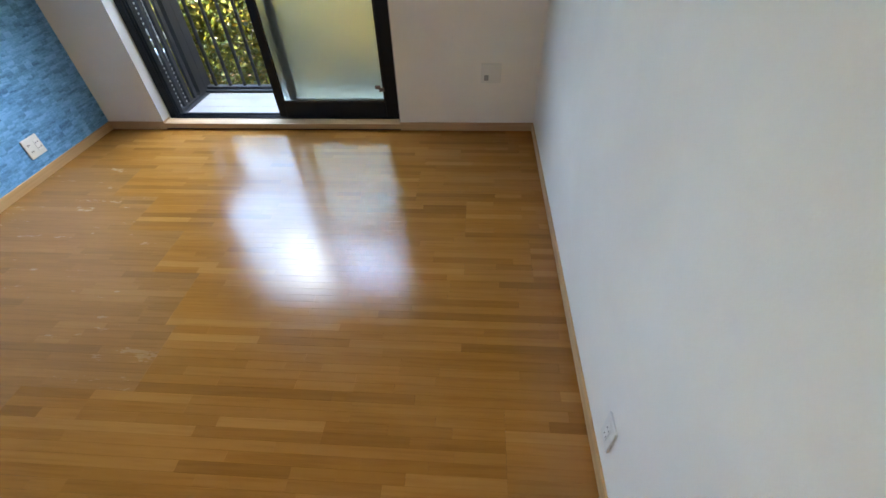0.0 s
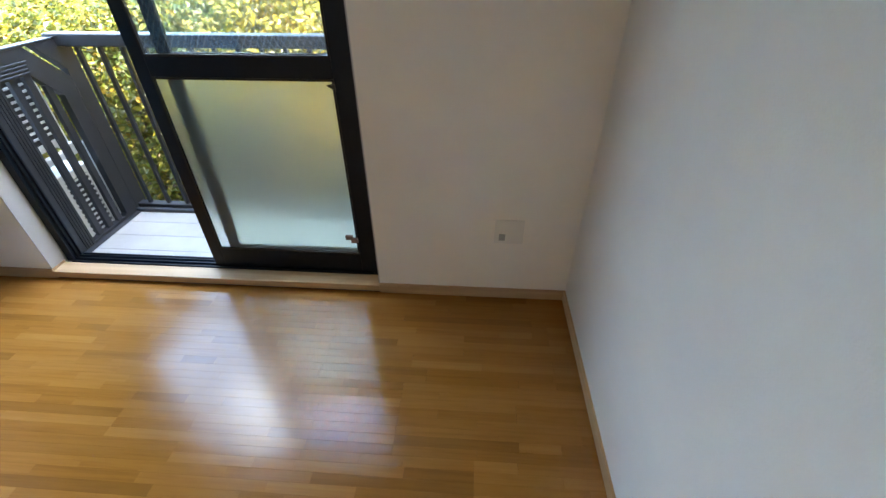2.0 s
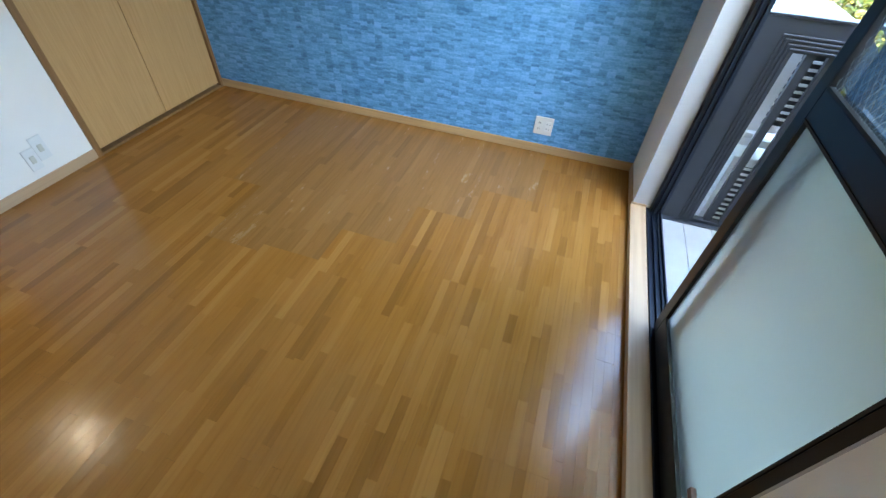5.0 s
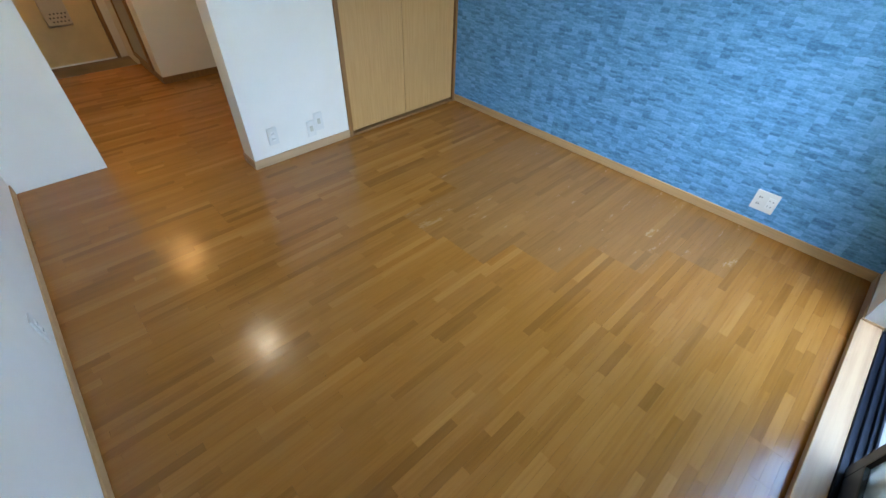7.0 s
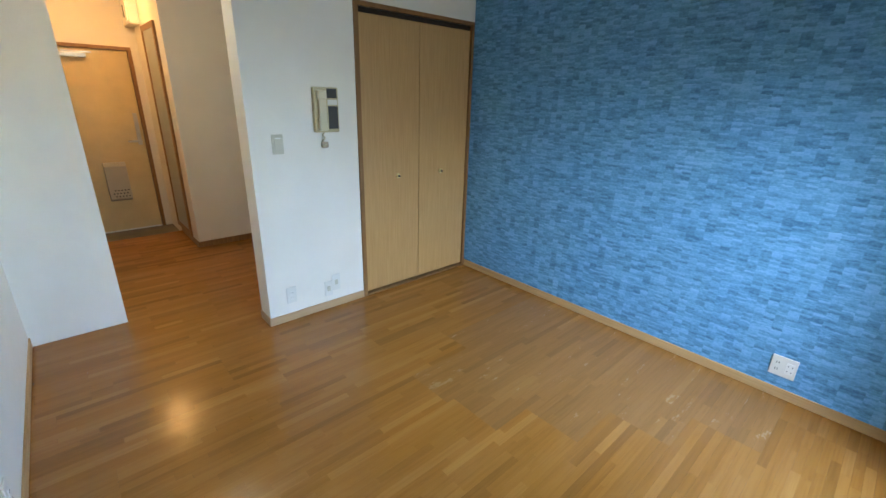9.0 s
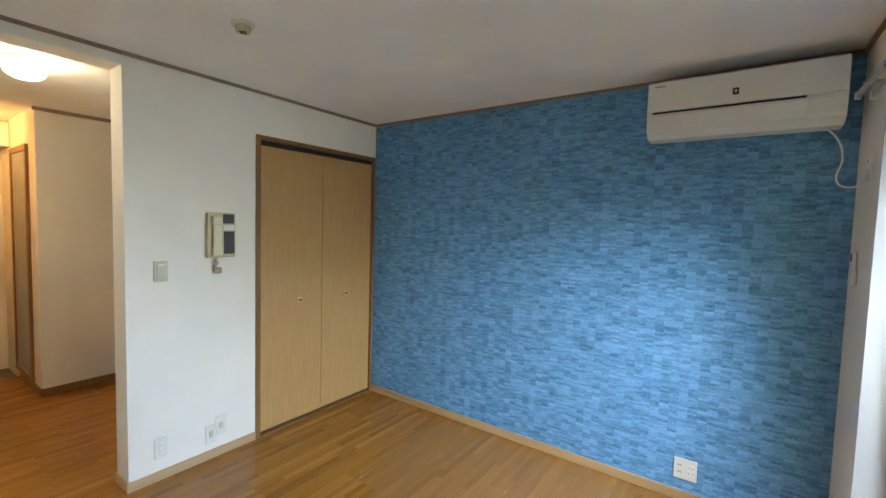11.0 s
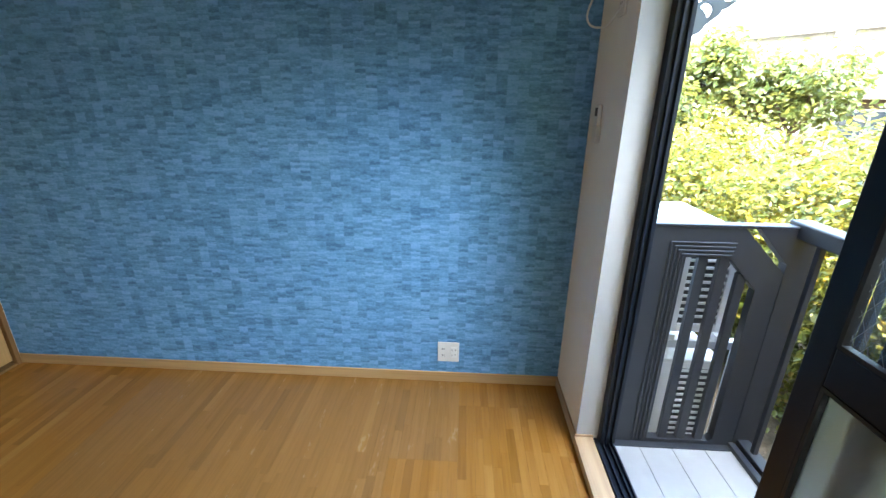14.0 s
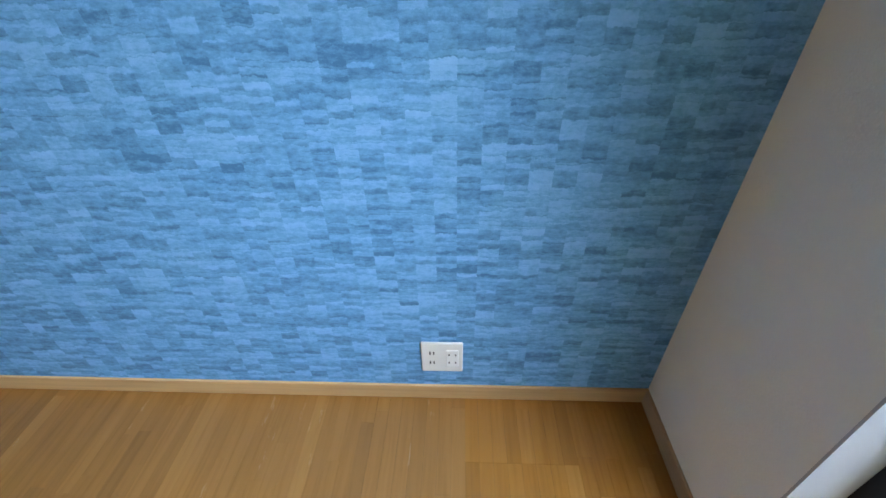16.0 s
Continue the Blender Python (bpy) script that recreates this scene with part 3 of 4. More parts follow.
# ---- air conditioner ----
def air_conditioner():
    y0, y1, z0, z1, x1 = 1.995, 2.79, 2.035, 2.332, XW + 0.215
    t = thing("air_conditioner", (XW, (y0 + y1) / 2, z0), "white split air conditioner high on the blue wall", "air conditioner")
    prof = ((XW, z0 + 0.03), (XW + 0.05, z0), (XW + 0.15, z0 + 0.002), (x1 - 0.012, z0 + 0.035), (x1, z0 + 0.13), (x1 - 0.004, z1 - 0.012), (x1 - 0.02, z1), (XW, z1))
    part("body", prism([(x, z) for x, z in prof], 1, y0, y1, 0.004), M_WHITE, t)
    part("front_panel", prism(((x1 - 0.004, z0 + 0.135), (x1 + 0.008, z0 + 0.14), (x1 + 0.006, z1 - 0.012), (x1 - 0.006, z1 - 0.004)), 1, y0 + 0.004, y1 - 0.004, 0.002), M_WHITE, t)
    part("panel_gap", boxed((x1 - 0.004, x1 + 0.004, y0 + 0.03, y1 - 0.14, z0 + 0.126, z0 + 0.135)), M_BLACK, t, "dark slit under the front panel")
    part("louver", prism(((x1 - 0.045, z0 + 0.018), (x1 - 0.006, z0 + 0.036), (x1 + 0.005, z0 + 0.118), (x1 - 0.004, z0 + 0.12), (x1 - 0.016, z0 + 0.045)), 1, y0 + 0.022, y1 - 0.135, 0.002), M_WHITE, t, "closed white air flap")
    part("receiver_cover", prism(((x1 - 0.014, z0 + 0.036), (x1 + 0.005, z0 + 0.118), (x1 - 0.004, z0 + 0.12)), 1, y1 - 0.13, y1 - 0.006, 0.001), M_PLATE, t)
    part("emblem", boxed((x1 + 0.005, x1 + 0.0105, 2.373, 2.398, 2.212, 2.244), r=0.001), M_BLACK, t, "small black square emblem")
    part("emblem_mark", boxed((x1 + 0.0095, x1 + 0.0115, 2.381, 2.39, 2.221, 2.236)), M_STEEL, t)
    part("name_bar", boxed((x1 + 0.004, x1 + 0.0095, 2.03, 2.078, 2.297, 2.303)), M_GREYP, t, "small grey lettering bar")
    cable("power_cord", [(XW + 0.1, y1 - 0.06, z0 + 0.01), (XW + 0.09, y1 - 0.012, 1.99), (XW + 0.10, y1 + 0.01, 1.9), (XW + 0.09, y1 + 0.0, 1.79), (XW + 0.14, y1 + 0.045, 1.762), (-2.12, YS - 0.012, 1.8)], 0.004, M_WHITE, t, "white hanging power cord")


air_conditioner()


def remote():
    t = thing("remote_control", (-2.2, YS, 1.34), "white remote control in a wall holder by the window", "remote control")
    part("holder", boxed((-2.232, -2.178, YS - 0.022, YS, 1.33, 1.4), r=0.004), M_PLATE, t)
    part("case", boxed((-2.228, -2.182, YS - 0.02, YS - 0.004, 1.34, 1.48), r=0.005), M_WHITE, t)
    part("display", boxed((-2.22, -2.19, YS - 0.0215, YS - 0.018, 1.435, 1.468), r=0.001), M_BLACK, t, "small dark display")


remote()


def rosette():
    t = thing("ceiling_rosette", (-0.672, 0.608, CEIL), "ivory ceiling lamp socket without a lamp", "lamp socket")
    part("base", rod((-0.672, 0.608, CEIL), (-0.672, 0.608, CEIL - 0.012), 0.05, 0.046, n=32), M_PLATE, t)
    part("cap", rod((-0.672, 0.608, CEIL - 0.012), (-0.672, 0.608, CEIL - 0.034), 0.036, 0.03, n=32), M_CREAM, t)
    part("contact", boxed((-0.69, -0.654, 0.604, 0.612, CEIL - 0.037, CEIL - 0.033), (-0.676, -0.668, 0.59, 0.626, CEIL - 0.037, CEIL - 0.033)), M_BLACK, t)


rosette()


# ---- hallway ----
M_LETTER = worn("pale_grey_enamel", (0.46, 0.41, 0.33), 0.45, vary=0.06)


def entrance_door():
    t = tagged(thing("door_1", (-0.45, DY, 0), "cream steel entrance door, closed, with letter box", "door"), kind="structure")
    part("door_frame", boxed((-0.45, -0.415, DY - 0.08, DY + 0.015, -0.06, 1.95), (-0.415, KX, DY - 0.08, DY + 0.015, 1.915, 1.95), r=0.002), M_CASING, t, "brown steel door frame")
    leaf = part("leaf", boxed((-0.412, KX + 0.1, DY - 0.06, DY - 0.02, -0.05, 1.912), r=0.002), M_FRONTDOOR, t)
    y = DY - 0.02
    part("door_closer", boxed((-0.05, 0.18, y, y + 0.055, 1.82, 1.865), r=0.006), M_STEEL, t, "grey door closer")
    part("closer_arm", boxed((-0.1, 0.14, y + 0.03, y + 0.04, 1.868, 1.885), r=0.002), M_STEEL, t)
    part("escutcheon", boxed((-0.385, -0.345, y, y + 0.006, 0.92, 1.27), r=0.003), M_STEEL, t)
    part("handle", boxed((-0.385, -0.25, y + 0.045, y + 0.06, 0.955, 0.977), (-0.378, -0.358, y, y + 0.05, 0.958, 0.974), r=0.004), M_STEEL, t, "lever handle")
    part("thumb_turn", boxed((-0.38, -0.35, y + 0.004, y + 0.03, 1.08, 1.095), r=0.003), M_STEEL, t)
    mb = part("letter_box", prism(((y, 0.74), (y + 0.05, 0.74), (y + 0.075, 0.7), (y + 0.075, 0.33), (y, 0.3)), 0, -0.175, 0.03, 0.004), M_LETTER, t, "pale grey metal letter box with round holes")
    for i in range(5):
        for j in range(3):
            x, z = -0.15 + 0.031 * i + (0.015 if j == 1 else 0), 0.36 + 0.035 * j
            part("hole", rod((x, y + 0.0745, z), (x, y + 0.0765, z), 0.008, n=12), M_BLACK, mb)


entrance_door()


def bathroom_door():
    x = HX
    t = tagged(thing("door_2", (x, -2.85, 0), "narrow bathroom door with brown frame and pale panel, closed", "door"), kind="structure")
    y0, y1, zt = -3.12, -2.5, 2.12
    part("door_frame", boxed((x, x + 0.022, y0, y0 + 0.05, 0.06, zt), (x, x + 0.022, y1 - 0.05, y1, 0.06, zt), (x, x + 0.022, y0 + 0.05, y1 - 0.05, zt - 0.05, zt), (x, x + 0.022, y0 + 0.05, y1 - 0.05, 0.06, 0.11), r=0.002), M_CASING, t)
    part("panel", boxed((x, x + 0.012, y0 + 0.05, y1 - 0.05, 0.11, zt - 0.05)), M_GREYP, t, "pale translucent door panel")


bathroom_door()
plate("light_switch", (HX, -2.4, 1.22), "x+", 0.07, 0.12, "small white hallway light switch", "switch", kind="switch")


def breaker_box():
    t = thing("breaker_box", (HX, -3.4, 2.2), "white plastic breaker box high in the hallway corner", "breaker box")
    part("case", boxed((HX, HX + 0.09, -3.58, -3.2, 2.15, 2.38), r=0.008), M_WHITE, t)
    part("breaker", boxed((HX + 0.088, HX + 0.1, -3.42, -3.36, 2.22, 2.33), r=0.002), M_BLACK, t)
    part("cover", boxed((HX + 0.088, HX + 0.1, -3.34, -3.22, 2.18, 2.36), r=0.004), M_PLATE, t)


breaker_box()


def ceiling_lamp(at, radius, colour, power, label):
    t = thing("ceiling_lamp", at, label, "ceiling lamp")
    part("base", rod(at, (at[0], at[1], at[2] - 0.02), radius * 1.05, n=32), M_WHITE, t)
    b = bmesh.new()
    bmesh.ops.create_uvsphere(b, u_segments=28, v_segments=14, radius=radius)
    for v in b.verts:
        v.co.z *= 0.55
    b.transform(Matrix.Translation((at[0], at[1], at[2] - 0.02 - radius * 0.5)))
    for f in b.faces:
        f.smooth = True
    part("shade", b, glow("lamp_glass", colour, power), t, "glowing opal glass shade")


ceiling_lamp((-0.1, -2.85, CEIL), 0.1, (1.0, 0.52, 0.18), 1.15, "round opal entrance lamp, glowing warm orange")
ceiling_lamp((-0.23, -0.86, CEIL), 0.09, (1.0, 0.84, 0.62), 1.35, "round opal passage lamp, glowing warm white")

# ---- balcony ----
BX, BY = -2.03, 3.66                # side panel plane, front railing plane
DECK = -0.035


def balcony_floor():
    f = structure("balcony_floor", boxed((BX - 0.02, 1.8, YO, BY + 0.06, -0.2, DECK - 0.012)), M_DECK, "pale vinyl plank balcony floor")
    ys = [YO + 0.004 + 0.15 * i for i in range(5)]
    for a in ys:
        part("deck_plank", boxed((BX + 0.03, 1.78, a, min(a + 0.1485, BY + 0.02), DECK - 0.014, DECK), r=0.002, seg=1), M_DECK, f)


balcony_floor()


def side_panel():
    t = thing("balcony_side_panel", (BX, 3.1, DECK), "slate grey cast balcony side panel with bars and cut corner", "railing panel")
    x0, x1 = BX - 0.02, BX + 0.02
    part("panel_frame", prism(((3.035, -0.1), (3.035, 1.032), (3.428, 1.032), (3.618, 0.845), (3.618, -0.1), (3.545, -0.1), (3.525, 0.005), (3.525, 0.768), (3.395, 0.905), (3.222, 0.905), (3.222, -0.012), (3.505, -0.012), (3.525, 0.005), (3.545, -0.1)), 0, x0, x1), M_BALC, t)
    part("corner_post", prism(((3.482, 1.032), (3.715, 1.032), (3.715, -0.1), (3.6185, -0.1), (3.6185, 0.885)), 0, x0 - 0.002, x1 + 0.002), M_BALC, t)
    part("base_rail", boxed((x0 - 0.005, x1 + 0.035, 3.035, 3.715, -0.1, -0.03), r=0.004), M_BALC, t)
    part("cap_rail", boxed((BX - 0.026, BX + 0.026, 3.03, 3.715, 1.032, 1.045), r=0.003), M_BALC, t)
    # stepped mouldings round the opening
    for i in range(4):
        o = 0.012 + 0.017 * i
        part("moulding", boxed((x1, x1 + 0.006, 3.218 - o - 0.005, 3.218 - o + 0.004, -0.025, 0.905 + o), (x1, x1 + 0.006, 3.218 - o - 0.005, 3.395 + 0.2 * o, 0.905 + o - 0.004, 0.905 + o + 0.005), r=0.0015, seg=1), M_BALC, t)
    for y, w in ((3.298, 0.019), (3.382, 0.02), (3.466, 0.019)):
        top = 0.91 if y < 3.395 else 0.91 - (y - 3.395) * 1.03
        part("bar", boxed((BX - 0.012, BX + 0.012, y - w, y + w, -0.012, top), r=0.002), M_BALC, t)


side_panel()
# unseen wall, added to keep sidelong sky light off the window
M_ENDWALL = worn("ochre_stucco", (0.58, 0.42, 0.13), 0.9, vary=0.06, scale=2, grain=0.2, grain_scale=80)
structure("added_end_wall", boxed((0.06, 0.18, YO, BY - 0.04, DECK, 2.6)), M_ENDWALL, "unseen ochre stucco wall added to block sky light from the side")


def front_railing():
    t = thing("balcony_railing", (BX, BY, DECK), "slate grey aluminium balcony railing with slim upright bars", "railing")
    part("handrail", boxed((BX - 0.04, 1.8, BY - 0.035, BY + 0.045, 0.995, 1.06), r=0.008, seg=3), M_BALC, t)
    part("bottom_rail", boxed((BX + 0.02, 1.8, BY - 0.025, BY + 0.03, -0.035, 0.008), r=0.004), M_BALC, t)
    part("drain_rail", boxed((BX + 0.02, 1.8, BY - 0.06, BY - 0.03, -0.04, -0.012), r=0.003), M_BALC, t)
    shared = None
    n = 0
    x = BX + 0.1
    while x < 1.75:
        if shared is None:
            ob = part("baluster", boxed((-0.011, 0.011, -0.011, 0.011, 0.0, 1.0), r=0.002), M_BALC)
            shared = ob.data
        else:
            ob = new("baluster", shared)
        ob.parent = t
        ob.matrix_basis = Matrix.Translation((x - BX, 0.003, -DECK - 0.0))
        x += 0.131


front_railing()


def laundry_arm():
    t = thing("laundry_arm", (-1.97, YO, 1.72), "grey metal laundry pole bracket with round holes, folded out", "laundry bracket")
    d = Vector((0, 0.78, 0.625)).normalized()
    o = Vector((-1.985, YO + 0.03, 1.745))
    up = Vector((0, -d.z, d.y))
    # plate with five round holes, built as a row of ring segments
    bm = bmesh.new()
    n, w, pitch, r = 20, 0.036, 0.082, 0.023
    for k in range(5):
        c = o + d * (0.05 + pitch * k)
        ring_in, ring_out = [], []
        for i in range(n):
            a = 2 * math.pi * i / n
            ca, sa = math.cos(a), math.sin(a)
            s = min(pitch / 2 / max(abs(ca), 1e-6), w / max(abs(sa), 1e-6))
            ring_out.append(c + d * (ca * s) + up * (sa * s))
            ring_in.append(c + d * (ca * r) + up * (sa * r))
        for x in (-0.006, 0.006):
            vi = [bm.verts.new(p + Vector((x, 0, 0))) for p in ring_in]
            vo = [bm.verts.new(p + Vector((x, 0, 0))) for p in ring_out]
            for i in range(n):
                j = (i + 1) % n
                bm.faces.new((vi[i], vi[j], vo[j], vo[i]))
    bmesh.ops.remove_doubles(bm, verts=bm.verts[:], dist=1e-5)
    part("arm", bm, M_STEEL_GREY, t)
    part("pivot", rod(tuple(o + Vector((-0.012, 0, 0))), tuple(o + Vector((0.012, 0, 0))), 0.042, n=24), M_STEEL_GREY, t)
    part("wall_bracket", boxed((-2.0, -1.96, YO, YO + 0.03, 1.6, 1.86), r=0.004), M_STEEL_GREY, t)


M_STEEL_GREY = worn("galvanised_grey", (0.105, 0.125, 0.133), 0.5, vary=0.1, metal=0.2)
laundry_arm()


# ---- outdoor air conditioner units on a two-tier stand ----
def outdoor_unit(z0, h, y0, label):
    x1, x0, y1 = BX - 0.1, BX - 0.66, y0 + 0.265
    t = thing("outdoor_unit", ((x0 + x1) / 2, (y0 + y1) / 2, z0), label, "air conditioner", "stacked outdoor units")
    part("casing", boxed((x0, x1 - 0.012, y0 + 0.004, y1, z0, z0 + h), r=0.008), M_UNIT, t)
    part("top_cover", boxed((x0 - 0.006, x1 + 0.004, y0 - 0.004, y1 + 0.008, z0 + h, z0 + h + 0.022), r=0.006), M_UNIT, t)
    part("end_coil", boxed((x1 - 0.013, x1 - 0.008, y0 + 0.02, y1 - 0.02, z0 + 0.04, z0 + h - 0.03)), M_BLACK, t, "dark cooling fins behind the grille")
    frame = bmesh.new()
    for a, b, c, d in ((y0, y0 + 0.062, z0, z0 + h), (y1 - 0.03, y1, z0, z0 + h), (y0 + 0.062, y1 - 0.03, z0, z0 + 0.04), (y0 + 0.062, y1 - 0.03, z0 + h - 0.03, z0 + h)):
        box(frame, x1 - 0.012, x1, a, b, c, d, r=0.002)
    part("end_frame", frame, M_UNIT, t)
    z = z0 + 0.07
    while z < z0 + h - 0.04:
        part("slat", boxed((x1 - 0.009, x1 - 0.001, y0 + 0.061, y1 - 0.029, z, z + 0.012), r=0.001, seg=1), M_UNIT, t)
        z += 0.034
    part("fan_grille", rod(((x0 + x1) / 2 - 0.1, y1, z0 + h / 2), ((x0 + x1) / 2 - 0.1, y1 + 0.02, z0 + h / 2), h * 0.42, n=32), M_GREYP, t)
    z = z0 + 0.08
    while z < z0 + h - 0.05:
        part("front_slot", boxed((x1 - 0.075, x1 - 0.03, y1 - 0.001, y1 + 0.002, z, z + 0.012)), M_BLACK, t)
        z += 0.036


outdoor_unit(0.5, 0.46, 3.25, "white outdoor air conditioner unit on the upper stand tier")
outdoor_unit(-0.3, 0.63, 3.288, "white outdoor air conditioner unit on the lower stand tier")


def unit_stand():
    t = thing("unit_stand", (BX - 0.5, 3.3, GROUND), "white steel two-tier stand for outdoor units", "stand")
    for x in (BX - 0.09, BX - 0.7):
        for y in (3.21, 3.6):
            part("leg", boxed((x - 0.018, x + 0.018, y - 0.018, y + 0.018, GROUND, 0.47), r=0.002), M_UNIT, t)
        part("cross_beam", boxed((x - 0.02, x + 0.02, 3.19, 3.64, 0.43, 0.47), r=0.003), M_UNIT, t)
        part("cross_beam", boxed((x - 0.02, x + 0.02, 3.19, 3.64, -0.345, -0.302), r=0.003), M_UNIT, t)
    for y in (3.28, 3.5):
        part("rail", boxed((BX - 0.72, BX - 0.07, y - 0.02, y + 0.02, 0.47, 0.499), r=0.003), M_UNIT, t)


unit_stand()


# ---- outdoors ----
def leaf_material(name, dark, light, back):
    m = mat(name, light, 0.45)
    g = m.node_tree.nodes.new("ShaderNodeNewGeometry")
    col = ramp(m, g.outputs["Random Per Island"], ((0.0, dark), (0.45, light), (0.9, back), (1.0, (back[0] * 1.2, back[1] * 0.8, back[2] * 0.6))))
    wire(m, col, bsdf(m).inputs["Base Color"])
    t = m.node_tree.nodes.new("ShaderNodeBsdfTranslucent")
    wire(m, mixed(m, col, (0.9, 0.9, 0.2), 0.24, "MIX"), t.inputs["Color"])
    s = m.node_tree.nodes.new("ShaderNodeMixShader")
    s.inputs[0].default_value = 0.35
    wire(m, bsdf(m).outputs[0], s.inputs[1])
    wire(m, t.outputs[0], s.inputs[2])
    wire(m, s.outputs[0], m.node_tree.nodes["Material Output"].inputs["Surface"])
    return m


M_LEAF = leaf_material("broad_leaves", (0.014, 0.026, 0.004), (0.042, 0.062, 0.007), (0.14, 0.115, 0.008))
M_GOLD = leaf_material("golden_leaves", (0.05, 0.05, 0.006), (0.17, 0.13, 0.012), (0.3, 0.2, 0.015))
M_LEAF2 = leaf_material("olive_leaves", (0.018, 0.036, 0.012), (0.04, 0.066, 0.02), (0.07, 0.09, 0.03))
M_BARK = worn("bark", (0.09, 0.065, 0.045), 0.9, vary=0.3, scale=20, grain=0.6, grain_scale=60)


def ground_material():
    m = mat("garden_soil", (0.1, 0.08, 0.05), 0.95)
    p = place(m)
    n = noise_of(m, p, 3.0, 6)
    f = noise_of(m, p, 40, 4)
    col = mixed(m, ramp(m, n, ((0.35, (0.07, 0.05, 0.032)), (0.6, (0.16, 0.12, 0.08)))), ramp(m, f, ((0.3, (0.3, 0.3, 0.3)), (0.7, (1, 1, 1)))), 0.6, "MULTIPLY")
    wire(m, col, bsdf(m).inputs["Base Color"])
    bump(m, f, 0.6, 0.03)
    return m


gr = bmesh.new()
bmesh.ops.create_grid(gr, x_segments=60, y_segments=60, size=400)
gr.transform(Matrix.Translation((0, 0, GROUND)))
structure("ground", gr, ground_material(), "bare garden soil with leaf litter")

LEAF_SHAPE = ((0, 0, 0), (0.42, 0.3, 0.05), (0.5, 0.62, 0.03), (0, 1.0, -0.12), (-0.5, 0.62, 0.03), (-0.42, 0.3, 0.05))


def crown(rng, blobs, count, size, flat=0.6):
    """Many small leaves in loose clumps over the shells of a few blobs, as vertex and face lists."""
    verts, faces = [], []
    shape = np.array(LEAF_SHAPE)
    weights = np.array([b[3] ** 2 for b in blobs], float)
    weights /= weights.sum()
    clumps = max(1, count // 14)
    for which in rng.choice(len(blobs), clumps, p=weights):
        cx, cy, cz, r = blobs[which]
        d = rng.normal(size=3)
        d /= np.linalg.norm(d)
        centre = np.array((cx, cy, cz)) + d * r * (0.55 + 0.5 * rng.random() ** 0.6) * np.array((1, 1, 0.85))
        for _ in range(14):
            p = centre + rng.normal(size=3) * size * 1.3
            z = d * 0.5 + rng.normal(size=3) * 0.45 + np.array((0, 0, 0.7))
            z /= np.linalg.norm(z)
            y = rng.normal(size=3)
            y -= z * y.dot(z)
            y /= np.linalg.norm(y)
            x = np.cross(y, z)
            s = size * (0.6 + 0.8 * rng.random())
            base = len(verts)
            for a, b, c in shape:
                verts.append(tuple(p + (x * a * flat + y * b + z * c) * s))
            faces += [(base, base + 1, base + 2, base + 3), (base, base + 3, base + 4, base + 5)]
    return verts, faces


def plant(name, at, blobs, count, size, label, category, seed, leaf, trunk=0.04, stems=5, group=""):
    rng = np.random.default_rng(seed)
    t = thing(name, at, label, category, group)
    b = bmesh.new()
    base = Vector(at)
    top = Vector((at[0], at[1], sum(q[2] for q in blobs) / len(blobs)))
    low = min(q[2] - q[3] * 0.4 for q in blobs)
    fork = base.lerp(Vector((base.x, base.y, max(low, at[2] + 0.25))), 0.85)
    tube(b, base - Vector((0, 0, 0.05)), fork, trunk, trunk * 0.7, n=8)
    for i in range(max(stems, len(blobs))):
        q = blobs[i % len(blobs)]
        tip = Vector((q[0], q[1], q[2])) + Vector(rng.normal(size=3) * q[3] * 0.35)
        mid = fork.lerp(tip, 0.5) + Vector(rng.normal(size=3) * 0.1 * q[3])
        tube(b, fork, mid, trunk * 0.55, trunk * 0.35, n=6)
        tube(b, mid, tip, trunk * 0.35, trunk * 0.1, n=5)
        for _ in range(3):
            tw = tip + Vector(rng.normal(size=3) * q[3] * 0.5)
            tube(b, mid.lerp(tip, 0.5), tw, trunk * 0.16, trunk * 0.05, n=4)
    part("trunk", b, M_BARK, t)
    v, f = crown(rng, blobs, count, size)
    me = bpy.data.meshes.new("crown")
    me.from_pydata(v, [], f)
    me.materials.append(leaf)
    c = new("crown", me)
    c.parent = t
    c.matrix_parent_inverse = Matrix.Translation(at).inverted()
    tagged(c, kind="stuff")
    return t


